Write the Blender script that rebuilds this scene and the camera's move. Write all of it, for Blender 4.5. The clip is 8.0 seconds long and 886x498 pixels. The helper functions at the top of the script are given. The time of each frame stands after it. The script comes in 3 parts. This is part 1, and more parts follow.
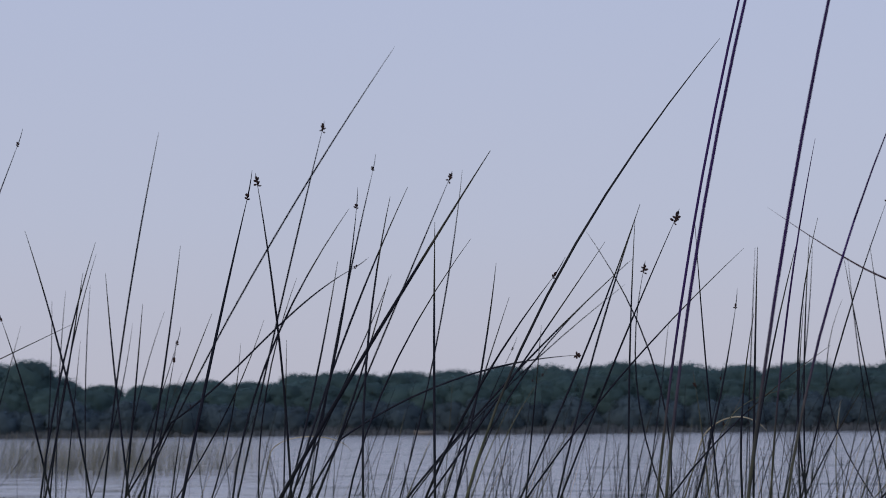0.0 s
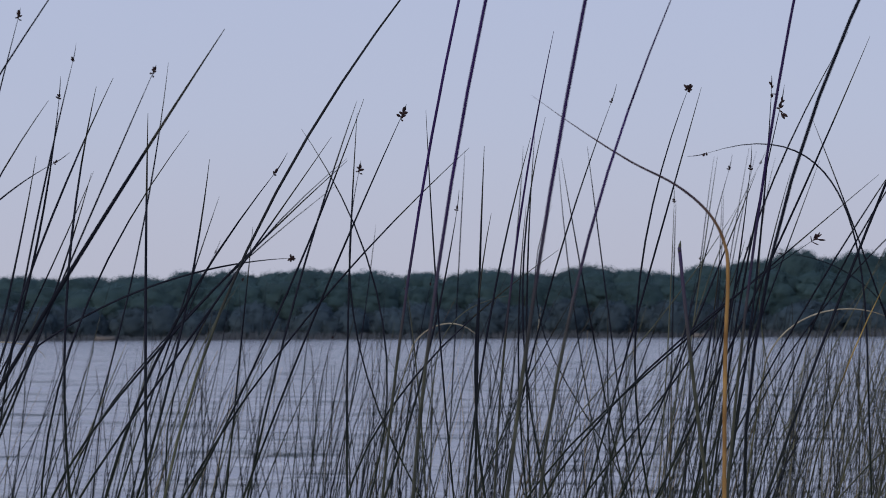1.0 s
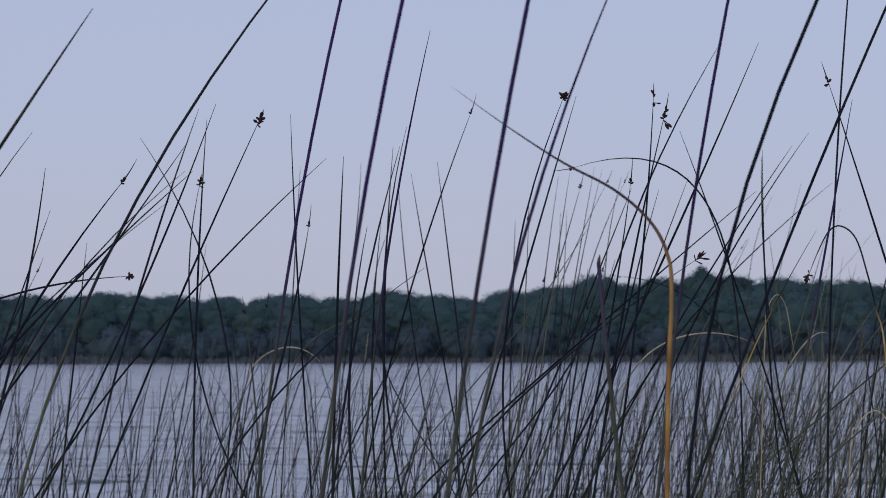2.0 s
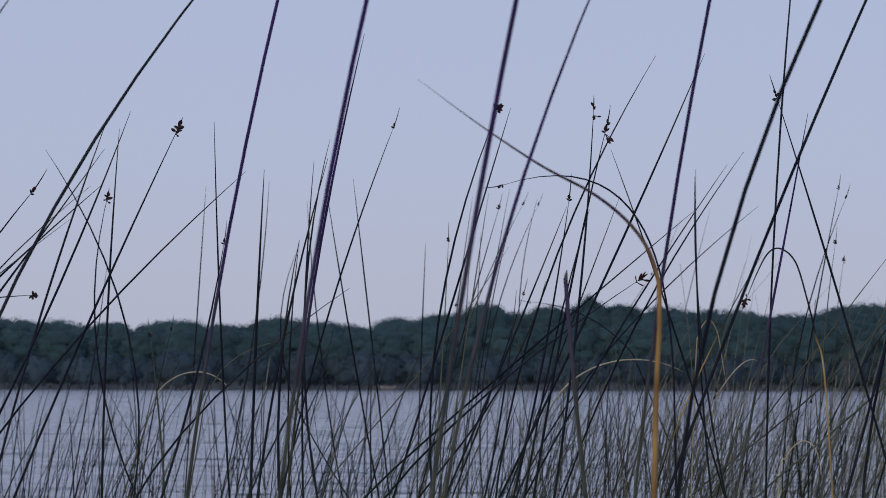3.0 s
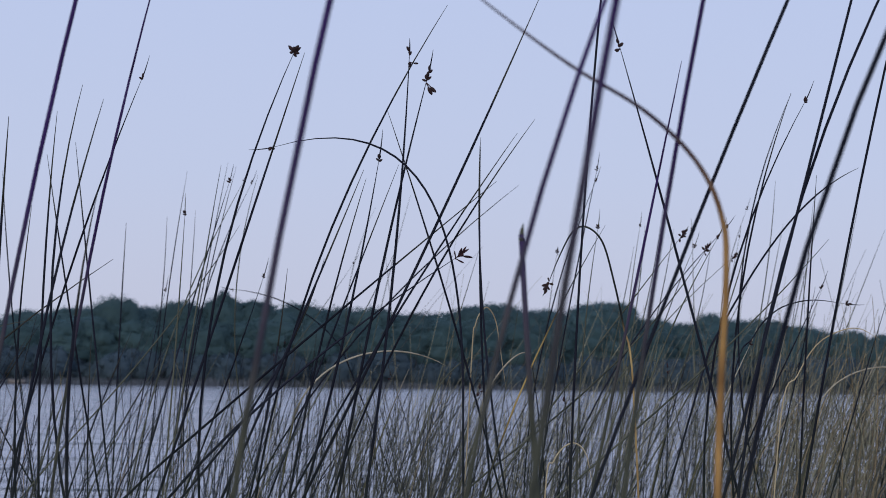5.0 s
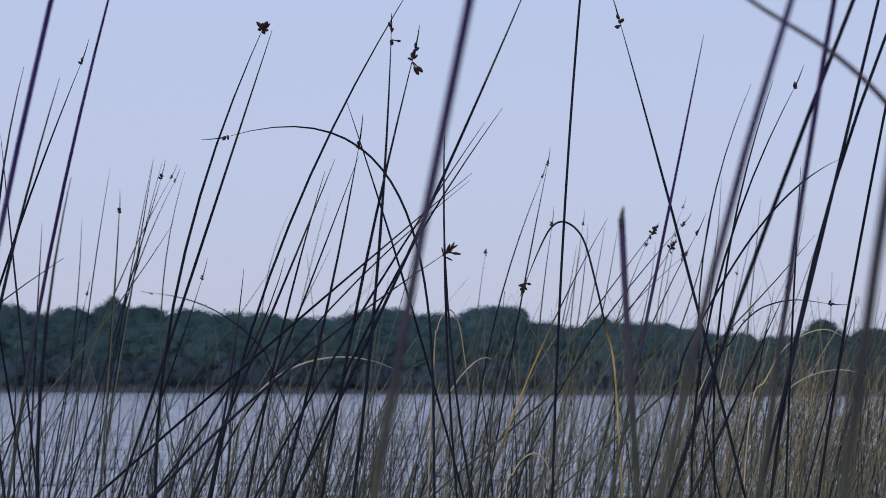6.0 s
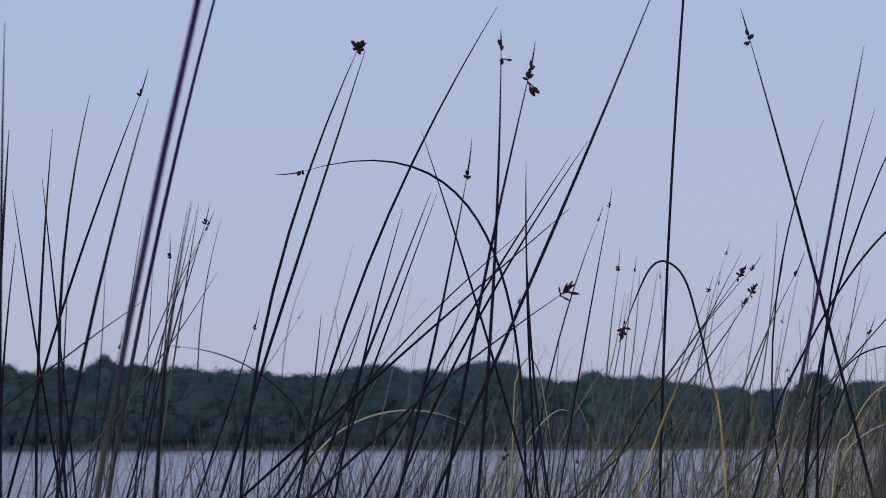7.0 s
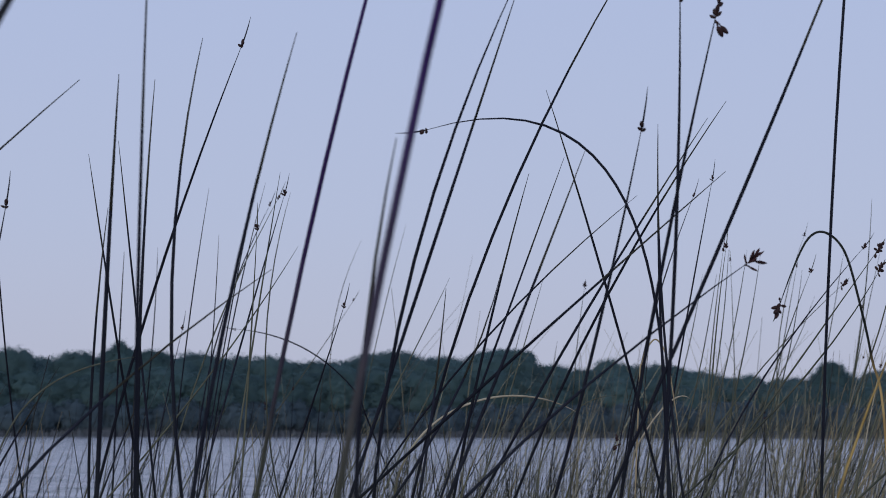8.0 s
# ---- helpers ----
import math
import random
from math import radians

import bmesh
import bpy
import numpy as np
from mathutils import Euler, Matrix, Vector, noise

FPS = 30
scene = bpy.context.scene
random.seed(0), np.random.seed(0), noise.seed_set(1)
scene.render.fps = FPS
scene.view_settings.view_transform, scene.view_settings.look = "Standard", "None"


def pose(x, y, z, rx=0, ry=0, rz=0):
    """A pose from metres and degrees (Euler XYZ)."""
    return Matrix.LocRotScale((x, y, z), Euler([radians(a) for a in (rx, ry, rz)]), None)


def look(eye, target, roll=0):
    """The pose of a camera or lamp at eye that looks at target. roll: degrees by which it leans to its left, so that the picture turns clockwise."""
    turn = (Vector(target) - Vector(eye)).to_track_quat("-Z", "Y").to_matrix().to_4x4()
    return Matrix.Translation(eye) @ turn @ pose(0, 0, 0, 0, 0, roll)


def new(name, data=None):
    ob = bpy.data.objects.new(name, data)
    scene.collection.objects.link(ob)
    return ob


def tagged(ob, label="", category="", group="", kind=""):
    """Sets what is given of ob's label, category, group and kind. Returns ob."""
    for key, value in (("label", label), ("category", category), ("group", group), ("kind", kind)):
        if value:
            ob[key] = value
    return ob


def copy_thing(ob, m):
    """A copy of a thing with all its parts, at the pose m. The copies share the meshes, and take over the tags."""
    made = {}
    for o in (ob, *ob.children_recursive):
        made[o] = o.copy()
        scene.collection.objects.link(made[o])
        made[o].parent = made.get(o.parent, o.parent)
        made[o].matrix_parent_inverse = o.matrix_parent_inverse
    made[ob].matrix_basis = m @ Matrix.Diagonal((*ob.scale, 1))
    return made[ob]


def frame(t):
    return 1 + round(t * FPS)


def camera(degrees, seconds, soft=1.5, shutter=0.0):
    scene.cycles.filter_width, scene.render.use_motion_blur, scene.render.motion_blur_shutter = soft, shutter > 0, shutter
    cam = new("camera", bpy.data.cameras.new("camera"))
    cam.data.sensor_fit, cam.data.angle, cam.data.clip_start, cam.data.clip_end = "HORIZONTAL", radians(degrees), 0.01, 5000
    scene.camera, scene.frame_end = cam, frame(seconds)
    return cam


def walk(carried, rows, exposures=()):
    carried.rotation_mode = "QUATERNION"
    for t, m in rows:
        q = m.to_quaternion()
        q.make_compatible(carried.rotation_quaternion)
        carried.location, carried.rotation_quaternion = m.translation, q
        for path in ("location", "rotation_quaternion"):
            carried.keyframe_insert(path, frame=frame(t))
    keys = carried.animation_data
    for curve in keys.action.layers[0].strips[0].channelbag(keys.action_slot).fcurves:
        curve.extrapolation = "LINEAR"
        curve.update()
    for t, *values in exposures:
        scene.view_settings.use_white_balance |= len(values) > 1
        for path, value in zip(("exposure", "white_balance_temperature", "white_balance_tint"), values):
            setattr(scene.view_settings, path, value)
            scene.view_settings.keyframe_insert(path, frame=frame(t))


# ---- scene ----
cam = camera(22, 8.0, soft=0.9)
cam.data.dof.use_dof = True
cam.data.dof.focus_distance = 2.9
cam.data.dof.aperture_fstop = 27
walk(cam, [
    (0, pose(0.002, -0.001, 1.255, 94.420, 0.563, 8.352)),
    (0.5, pose(-0.035, 0.089, 1.258, 94.252, 0.760, 4.379)),
    (1, pose(-0.067, 0.190, 1.255, 92.014, 0.318, 0.402)),
    (1.5, pose(-0.110, 0.286, 1.251, 92.971, -0.254, -1.342)),
    (1.7, pose(-0.127, 0.352, 1.252, 92.616, 0.001, -2.643)),
    (2.8, pose(-0.175, 0.579, 1.257, 93.029, -0.171, -7.302)),
    (3, pose(-0.183, 0.613, 1.251, 93.309, -0.138, -7.390)),
    (3.5, pose(-0.215, 0.719, 1.249, 92.465, -0.587, -12.109)),
    (4, pose(-0.247, 0.826, 1.249, 92.426, -0.292, -13.145)),
    (4.5, pose(-0.264, 0.976, 1.247, 92.263, -0.056, -16.005)),
    (4.7, pose(-0.273, 1.031, 1.246, 93.117, -0.725, -16.121)),
    (5.8, pose(-0.319, 1.290, 1.243, 93.238, -0.171, -18.673)),
    (6, pose(-0.316, 1.353, 1.249, 93.411, -0.343, -19.363)),
    (6.5, pose(-0.326, 1.477, 1.252, 95.519, 0.683, -19.878)),
    (7, pose(-0.355, 1.595, 1.247, 94.808, 0.130, -19.572)),
    (7.5, pose(-0.368, 1.752, 1.249, 94.449, 0.041, -19.333)),
    (8, pose(-0.389, 1.875, 1.247, 94.502, -0.197, -19.216)),
], exposures=[
    (0.0, -0.06, 6750, 10), (1.0, -0.05, 6550, 10), (3.0, -0.12, 6430, 10), (3.5, -0.05, 6400, 10), (4.0, -0.05, 6380, 10), (4.5, 0.16, 6350, 10), (6.0, 0.12, 6300, 10),
    (6.5, -0.03, 6250, 10), (7.0, -0.11, 6250, 10), (8.0, -0.05, 6300, 10)])

# ---- sky and light: a hazy, overcast evening ----
world = bpy.data.worlds.new("overcast_sky")
scene.world = world
world.use_nodes = True
wn, wl = world.node_tree.nodes, world.node_tree.links
wn.clear()
sky = wn.new("ShaderNodeTexSky")
sky.sky_type, sky.sun_disc = "NISHITA", False
sky.sun_elevation, sky.sun_rotation = radians(24), radians(215)
sky.air_density, sky.dust_density, sky.ozone_density = 1.0, 3.0, 2.0
coord = wn.new("ShaderNodeTexCoord")
split = wn.new("ShaderNodeSeparateXYZ")
veil = wn.new("ShaderNodeValToRGB")
veil.color_ramp.elements[0].position, veil.color_ramp.elements[0].color = 0.0, (0.53, 0.54, 0.66, 1)
veil.color_ramp.elements[1].position, veil.color_ramp.elements[1].color = 0.35, (0.44, 0.53, 0.80, 1)
haze = veil.color_ramp.elements.new(0.09)
haze.color = (0.50, 0.55, 0.73, 1)
dim = wn.new("ShaderNodeVectorMath")
dim.operation = "SCALE"
dim.inputs["Scale"].default_value = 0.08
mix = wn.new("ShaderNodeMix")
mix.data_type = "RGBA"
mix.inputs["Factor"].default_value = 0.9
back = wn.new("ShaderNodeBackground")
back.inputs["Strength"].default_value = 1.0
wout = wn.new("ShaderNodeOutputWorld")
wl.new(coord.outputs["Generated"], split.inputs[0])
wl.new(split.outputs["Z"], veil.inputs["Fac"])
wl.new(sky.outputs["Color"], dim.inputs[0])
wl.new(dim.outputs["Vector"], mix.inputs["A"])
wl.new(veil.outputs["Color"], mix.inputs["B"])
wl.new(mix.outputs["Result"], back.inputs["Color"])
wl.new(back.outputs["Background"], wout.inputs["Surface"])

sun = new("sun", bpy.data.lights.new("sun", "SUN"))
sun.data.energy, sun.data.angle, sun.data.color = 1.05, radians(35), (1.0, 0.93, 0.84)
sun.matrix_world = look((-60, -80, 45), (0, 0, 0))


# ---- materials ----
def material(name, low, high, scale=8.0, rough=0.6, bump=0.2, stretch=(1, 1, 1), vary=0.25, fine=60.0, metal=0.0):
    """Two colours mottled by a coarse and a fine noise, with a little change from object to object."""
    m = bpy.data.materials.new(name)
    m.use_nodes = True
    n, k = m.node_tree.nodes, m.node_tree.links
    bsdf = n["Principled BSDF"]
    tex = n.new("ShaderNodeTexCoord")
    place = n.new("ShaderNodeMapping")
    place.inputs["Scale"].default_value = stretch
    k.new(tex.outputs["Object"], place.inputs["Vector"])
    coarse = n.new("ShaderNodeTexNoise")
    coarse.inputs["Scale"].default_value, coarse.inputs["Detail"].default_value = scale, 4
    grain = n.new("ShaderNodeTexNoise")
    grain.inputs["Scale"].default_value, grain.inputs["Detail"].default_value = fine, 3
    k.new(place.outputs["Vector"], coarse.inputs["Vector"])
    k.new(place.outputs["Vector"], grain.inputs["Vector"])
    both = n.new("ShaderNodeMix")
    both.inputs["Factor"].default_value = 0.35
    k.new(coarse.outputs["Fac"], both.inputs["A"])
    k.new(grain.outputs["Fac"], both.inputs["B"])
    ramp = n.new("ShaderNodeValToRGB")
    ramp.color_ramp.elements[0].position, ramp.color_ramp.elements[0].color = 0.34, (*low, 1)
    ramp.color_ramp.elements[1].position, ramp.color_ramp.elements[1].color = 0.66, (*high, 1)
    k.new(both.outputs["Result"], ramp.inputs["Fac"])
    info = n.new("ShaderNodeObjectInfo")
    shift = n.new("ShaderNodeMapRange")
    shift.inputs["To Min"].default_value, shift.inputs["To Max"].default_value = 1 - vary, 1 + vary
    k.new(info.outputs["Random"], shift.inputs["Value"])
    hsv = n.new("ShaderNodeHueSaturation")
    k.new(ramp.outputs["Color"], hsv.inputs["Color"])
    k.new(shift.outputs["Result"], hsv.inputs["Value"])
    k.new(hsv.outputs["Color"], bsdf.inputs["Base Color"])
    bsdf.inputs["Roughness"].default_value, bsdf.inputs["Metallic"].default_value = rough, metal
    bsdf.inputs["Specular IOR Level"].default_value = 0.2
    if bump:
        b = n.new("ShaderNodeBump")
        b.inputs["Strength"].default_value, b.inputs["Distance"].default_value = bump, 0.3 / fine
        k.new(grain.outputs["Fac"], b.inputs["Height"])
        k.new(b.outputs["Normal"], bsdf.inputs["Normal"])
    return m


def island_variety(m, spread):
    """Lets the loose pieces of a joined mesh differ in value."""
    n, k = m.node_tree.nodes, m.node_tree.links
    geo = n.new("ShaderNodeNewGeometry")
    span = n.new("ShaderNodeMapRange")
    span.inputs["To Min"].default_value, span.inputs["To Max"].default_value = 1 - spread, 1 + spread
    k.new(geo.outputs["Random Per Island"], span.inputs["Value"])
    old = n["Principled BSDF"].inputs["Base Color"].links[0].from_socket
    hsv = n.new("ShaderNodeHueSaturation")
    k.new(old, hsv.inputs["Color"])
    k.new(span.outputs["Result"], hsv.inputs["Value"])
    k.new(hsv.outputs["Color"], n["Principled BSDF"].inputs["Base Color"])
    return m


# near-black navy: the stems' silhouette against the bright sky is put into the colour
SILHOUETTE_GREEN = material("reed_silhouette_green", (0.006, 0.007, 0.013), (0.016, 0.018, 0.026), 5, 0.75, 0.15, (3, 3, 0.6), 0.3, 40)
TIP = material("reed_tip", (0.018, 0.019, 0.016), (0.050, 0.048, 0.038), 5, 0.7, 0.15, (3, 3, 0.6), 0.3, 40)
OLIVE = material("reed_olive", (0.032, 0.038, 0.026), (0.096, 0.098, 0.064), 5, 0.65, 0.15, (3, 3, 0.6), 0.3, 40)
STRAW = material("reed_straw", (0.30, 0.23, 0.12), (0.52, 0.43, 0.26), 6, 0.6, 0.2, (3, 3, 0.6), 0.2, 50)
HEAD = material("spikelet_brown", (0.012, 0.007, 0.008), (0.045, 0.020, 0.017), 150, 0.7, 0.3, (1, 1, 1), 0.3, 500)
HEAD_RED = material("spikelet_russet", (0.014, 0.006, 0.007), (0.055, 0.016, 0.016), 150, 0.7, 0.3, (1, 1, 1), 0.25, 500)
BED_GREEN = island_variety(material("bed_green", (0.007, 0.009, 0.011), (0.029, 0.033, 0.028), 2, 0.6, 0.0, (1, 1, 1), 0.1, 20), 0.7)
BED_GOLD = island_variety(material("bed_gold", (0.10, 0.076, 0.038), (0.26, 0.195, 0.100), 2, 0.6, 0.0, (1, 1, 1), 0.1, 20), 0.6)
BED_OLIVE = island_variety(material("bed_olive", (0.022, 0.025, 0.018), (0.082, 0.080, 0.052), 2, 0.6, 0.0, (1, 1, 1), 0.1, 20), 0.7)
BED_STRAW = island_variety(material("bed_straw", (0.034, 0.036, 0.026), (0.23, 0.206, 0.122), 2, 0.6, 0.0, (1, 1, 1), 0.1, 20), 0.75)
def leafy(m, share):
    """Leaves let part of the light through."""
    n, k = m.node_tree.nodes, m.node_tree.links
    bsdf, end = n["Principled BSDF"], n["Material Output"]
    thin, mix3 = n.new("ShaderNodeBsdfTranslucent"), n.new("ShaderNodeMixShader")
    mix3.inputs["Fac"].default_value = share
    k.new(bsdf.inputs["Base Color"].links[0].from_socket, thin.inputs["Color"])
    k.new(bsdf.outputs["BSDF"], mix3.inputs[1])
    k.new(thin.outputs["BSDF"], mix3.inputs[2])
    k.new(mix3.outputs["Shader"], end.inputs["Surface"])
    return m


# far-shore foliage: aerial haze is painted in as a paler, bluer base colour
HAZY_SEDGE = island_variety(material("shore_sedge", (0.074, 0.090, 0.108), (0.098, 0.106, 0.116), 0.08, 0.8, 0.0, (1, 1, 1), 0.0, 1.0), 0.4)
HAZY_LEAVES = leafy(island_variety(material("hazy_tree_leaves", (0.085, 0.154, 0.167), (0.110, 0.183, 0.181), 0.25, 0.7, 0.0, (1, 1, 1), 0.13, 2.0), 0.05), 0.6)
HAZY_SHRUB_LEAVES = leafy(island_variety(material("hazy_shrub_leaves", (0.092, 0.142, 0.180), (0.114, 0.162, 0.190), 0.3, 0.7, 0.0, (1, 1, 1), 0.13, 2.0), 0.05), 0.6)
BARK = material("bark", (0.05, 0.04, 0.03), (0.13, 0.11, 0.09), 3, 0.9, 0.5, (1, 1, 0.3), 0.2, 14)
BANK = material("bank_soil", (0.05, 0.055, 0.03), (0.14, 0.12, 0.07), 0.2, 0.9, 0.4, (1, 1, 1), 0.0, 4)
GREY_WOOD = material("grey_wood", (0.10, 0.09, 0.085), (0.22, 0.20, 0.18), 3, 0.8, 0.3, (1, 6, 6), 0.15, 30)


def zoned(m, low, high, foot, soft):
    """Gives a reed another colour below the height foot: for dead tips and roots, and for light painted on green stems.
    """
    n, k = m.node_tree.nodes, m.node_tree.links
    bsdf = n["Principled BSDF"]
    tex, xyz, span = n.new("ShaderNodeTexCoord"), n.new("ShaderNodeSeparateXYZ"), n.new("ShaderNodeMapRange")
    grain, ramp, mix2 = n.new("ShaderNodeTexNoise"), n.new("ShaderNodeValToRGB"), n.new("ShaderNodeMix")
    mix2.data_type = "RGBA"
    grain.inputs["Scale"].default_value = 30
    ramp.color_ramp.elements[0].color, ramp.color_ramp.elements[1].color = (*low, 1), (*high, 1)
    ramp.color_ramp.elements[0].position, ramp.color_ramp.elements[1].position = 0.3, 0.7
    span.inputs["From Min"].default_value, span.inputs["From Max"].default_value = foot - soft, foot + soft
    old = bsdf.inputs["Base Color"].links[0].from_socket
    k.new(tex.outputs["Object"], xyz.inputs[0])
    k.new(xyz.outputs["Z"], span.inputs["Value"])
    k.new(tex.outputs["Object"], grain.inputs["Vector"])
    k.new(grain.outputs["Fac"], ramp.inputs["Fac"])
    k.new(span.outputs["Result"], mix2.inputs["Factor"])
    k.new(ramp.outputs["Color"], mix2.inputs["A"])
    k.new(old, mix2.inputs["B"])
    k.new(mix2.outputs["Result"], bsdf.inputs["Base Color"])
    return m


DYING = zoned(material("reed_dying_at_the_foot", (0.040, 0.026, 0.034), (0.090, 0.062, 0.070), 5, 0.65, 0.15, (3, 3, 0.6), 0.1, 40),
              (0.19, 0.095, 0.028), (0.41, 0.235, 0.075), 1.335, 0.03)
DYING_LOW = zoned(material("reed_golden_band", (0.010, 0.012, 0.012), (0.026, 0.030, 0.024), 5, 0.7, 0.15, (3, 3, 0.6), 0.1, 40),
                  (0.28, 0.19, 0.06), (0.46, 0.33, 0.12), 1.30, 0.03)
zoned(DYING_LOW, (0.020, 0.022, 0.014), (0.060, 0.058, 0.034), 1.195, 0.025)
HOOKED = zoned(material("reed_straw_foot", (0.010, 0.012, 0.012), (0.026, 0.030, 0.024), 5, 0.7, 0.15, (3, 3, 0.6), 0.1, 40),
               (0.26, 0.17, 0.07), (0.44, 0.31, 0.13), 1.31, 0.02)
# below the painted silhouette the stems turn a lighter olive towards the water
zoned(SILHOUETTE_GREEN, (0.011, 0.015, 0.011), (0.034, 0.040, 0.027), 1.12, 0.12)
for dark in (SILHOUETTE_GREEN, TIP, DYING_LOW, HOOKED):
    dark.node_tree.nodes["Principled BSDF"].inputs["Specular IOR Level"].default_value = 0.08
# light falling on the lower stem, painted as a paler green foot
LIT_FOOT = zoned(material("reed_lit_green_foot", (0.008, 0.009, 0.012), (0.020, 0.022, 0.024), 5, 0.75, 0.15, (3, 3, 0.6), 0.2, 40),
                 (0.045, 0.052, 0.030), (0.125, 0.130, 0.080), 1.26, 0.06)
# near stems: violet lens fringing painted above, sunlit olive painted on the foot
FRINGED_LIT_FOOT = zoned(material("reed_violet_fringe_lit_foot", (0.019, 0.007, 0.052), (0.042, 0.018, 0.098), 5, 0.75, 0.15, (3, 3, 0.6), 0.3, 40),
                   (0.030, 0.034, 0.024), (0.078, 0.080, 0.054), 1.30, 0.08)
STRAW_TIP = zoned(material("reed_dead_tip", (0.24, 0.205, 0.14), (0.46, 0.41, 0.29), 6, 0.6, 0.2, (3, 3, 0.6), 0.2, 50),
                  (0.030, 0.034, 0.018), (0.10, 0.095, 0.045), 1.20, 0.04)


def water_material():
    m = bpy.data.materials.new("lake_water")
    m.use_nodes = True
    n, k = m.node_tree.nodes, m.node_tree.links
    bsdf = n["Principled BSDF"]
    bsdf.inputs["Base Color"].default_value = (0.258, 0.258, 0.282, 1)
    bsdf.inputs["IOR"].default_value = 1.333
    tex = n.new("ShaderNodeTexCoord")
    # streaks of wind-ruffled water between calmer ones
    streak, gust, rough = n.new("ShaderNodeMapping"), n.new("ShaderNodeTexNoise"), n.new("ShaderNodeMapRange")
    streak.inputs["Scale"].default_value = (0.85, 1, 1)
    streak.inputs["Rotation"].default_value = (0, 0, 0.12)
    gust.inputs["Scale"].default_value, gust.inputs["Detail"].default_value = 0.55, 3
    gust.inputs["Roughness"].default_value = 0.62
    for key, value in (("From Min", 0.40), ("From Max", 0.60), ("To Min", 0.05), ("To Max", 0.27)):
        rough.inputs[key].default_value = value
    k.new(tex.outputs["Object"], streak.inputs["Vector"])
    k.new(streak.outputs["Vector"], gust.inputs["Vector"])
    k.new(gust.outputs["Fac"], rough.inputs["Value"])
    k.new(rough.outputs["Result"], bsdf.inputs["Roughness"])
    last = None
    for size, detail, high, squash in ((0.20, 5, 0.070, 0.30), (0.9, 4, 0.240, 0.50), (5.0, 2, 0.0060, 0.8)):
        place = n.new("ShaderNodeMapping")
        place.inputs["Scale"].default_value = (squash, 1, 1)
        place.inputs["Rotation"].default_value = (0, 0, 0.25)
        wave = n.new("ShaderNodeTexNoise")
        wave.inputs["Scale"].default_value, wave.inputs["Detail"].default_value = size, detail
        wave.inputs["Distortion"].default_value = 0.5
        b = n.new("ShaderNodeBump")
        b.inputs["Strength"].default_value, b.inputs["Distance"].default_value = 1.0, high
        k.new(tex.outputs["Object"], place.inputs["Vector"])
        k.new(place.outputs["Vector"], wave.inputs["Vector"])
        k.new(wave.outputs["Fac"], b.inputs["Height"])
        if last:
            k.new(last.outputs["Normal"], b.inputs["Normal"])
        last = b
    k.new(last.outputs["Normal"], bsdf.inputs["Normal"])
    return m


WATER = water_material()


# ---- small builders ----
def part(name, bm, mat, parent=None, label="", smooth=True):
    mesh = bpy.data.meshes.new(name)
    bm.to_mesh(mesh)
    bm.free()
    mesh.materials.append(mat)
    if smooth:
        mesh.shade_smooth()
    ob = new(name, mesh)
    ob.parent = parent
    if label:
        ob["label"] = label
    return ob


def tube(bm, points, radii, sides=6):
    """A round stem along points, closed at both ends."""
    rings = []
    for i, p in enumerate(points):
        along = (points[min(i + 1, len(points) - 1)] - points[max(i - 1, 0)]).normalized()
        side = along.cross(Vector((0, 1, 0.013))).normalized()
        up = side.cross(along)
        rings.append([bm.verts.new(p + radii[i] * (math.cos(a) * side + math.sin(a) * up))
                      for a in (2 * math.pi * j / sides for j in range(sides))])
    for a, b in zip(rings, rings[1:]):
        for j in range(sides):
            bm.faces.new((a[j], a[(j + 1) % sides], b[(j + 1) % sides], b[j]))
    bm.faces.new(rings[0][::-1])
    bm.faces.new(rings[-1])


# ---- ground, water, far bank ----
def ground():
    bm = bmesh.new()
    ys = [-900, -60, -25, 60, 288, 297, 301, 306, 330, 420, 900, 2600]
    zs = [6, 1.5, -0.7, -1.2, -1.0, -0.5, 0.12, 0.6, 1.2, 3, 4, 4]
    xs = np.linspace(-1800, 1800, 91)
    grid = [[bm.verts.new((x, y + (3 * noise.noise((x * 0.02, 0, 5)) if y > 250 else 0), z)) for x in xs] for y, z in zip(ys, zs)]
    for a, b in zip(grid, grid[1:]):
        for i in range(len(xs) - 1):
            bm.faces.new((a[i], a[i + 1], b[i + 1], b[i]))
    return tagged(part("ground", bm, BANK), "dark soil bank and lake bed under the woods", "ground", kind="structure")


def water():
    bm = bmesh.new()
    bmesh.ops.create_grid(bm, x_segments=20, y_segments=20, size=1)
    bmesh.ops.transform(bm, matrix=Matrix.Translation((0, 130, 0)) @ Matrix.Diagonal((1500, 190, 1, 1)), verts=bm.verts)
    return tagged(part("water", bm, WATER), "pale rippled lake water reflecting an overcast sky", "lake water", kind="structure")


ground()
water()


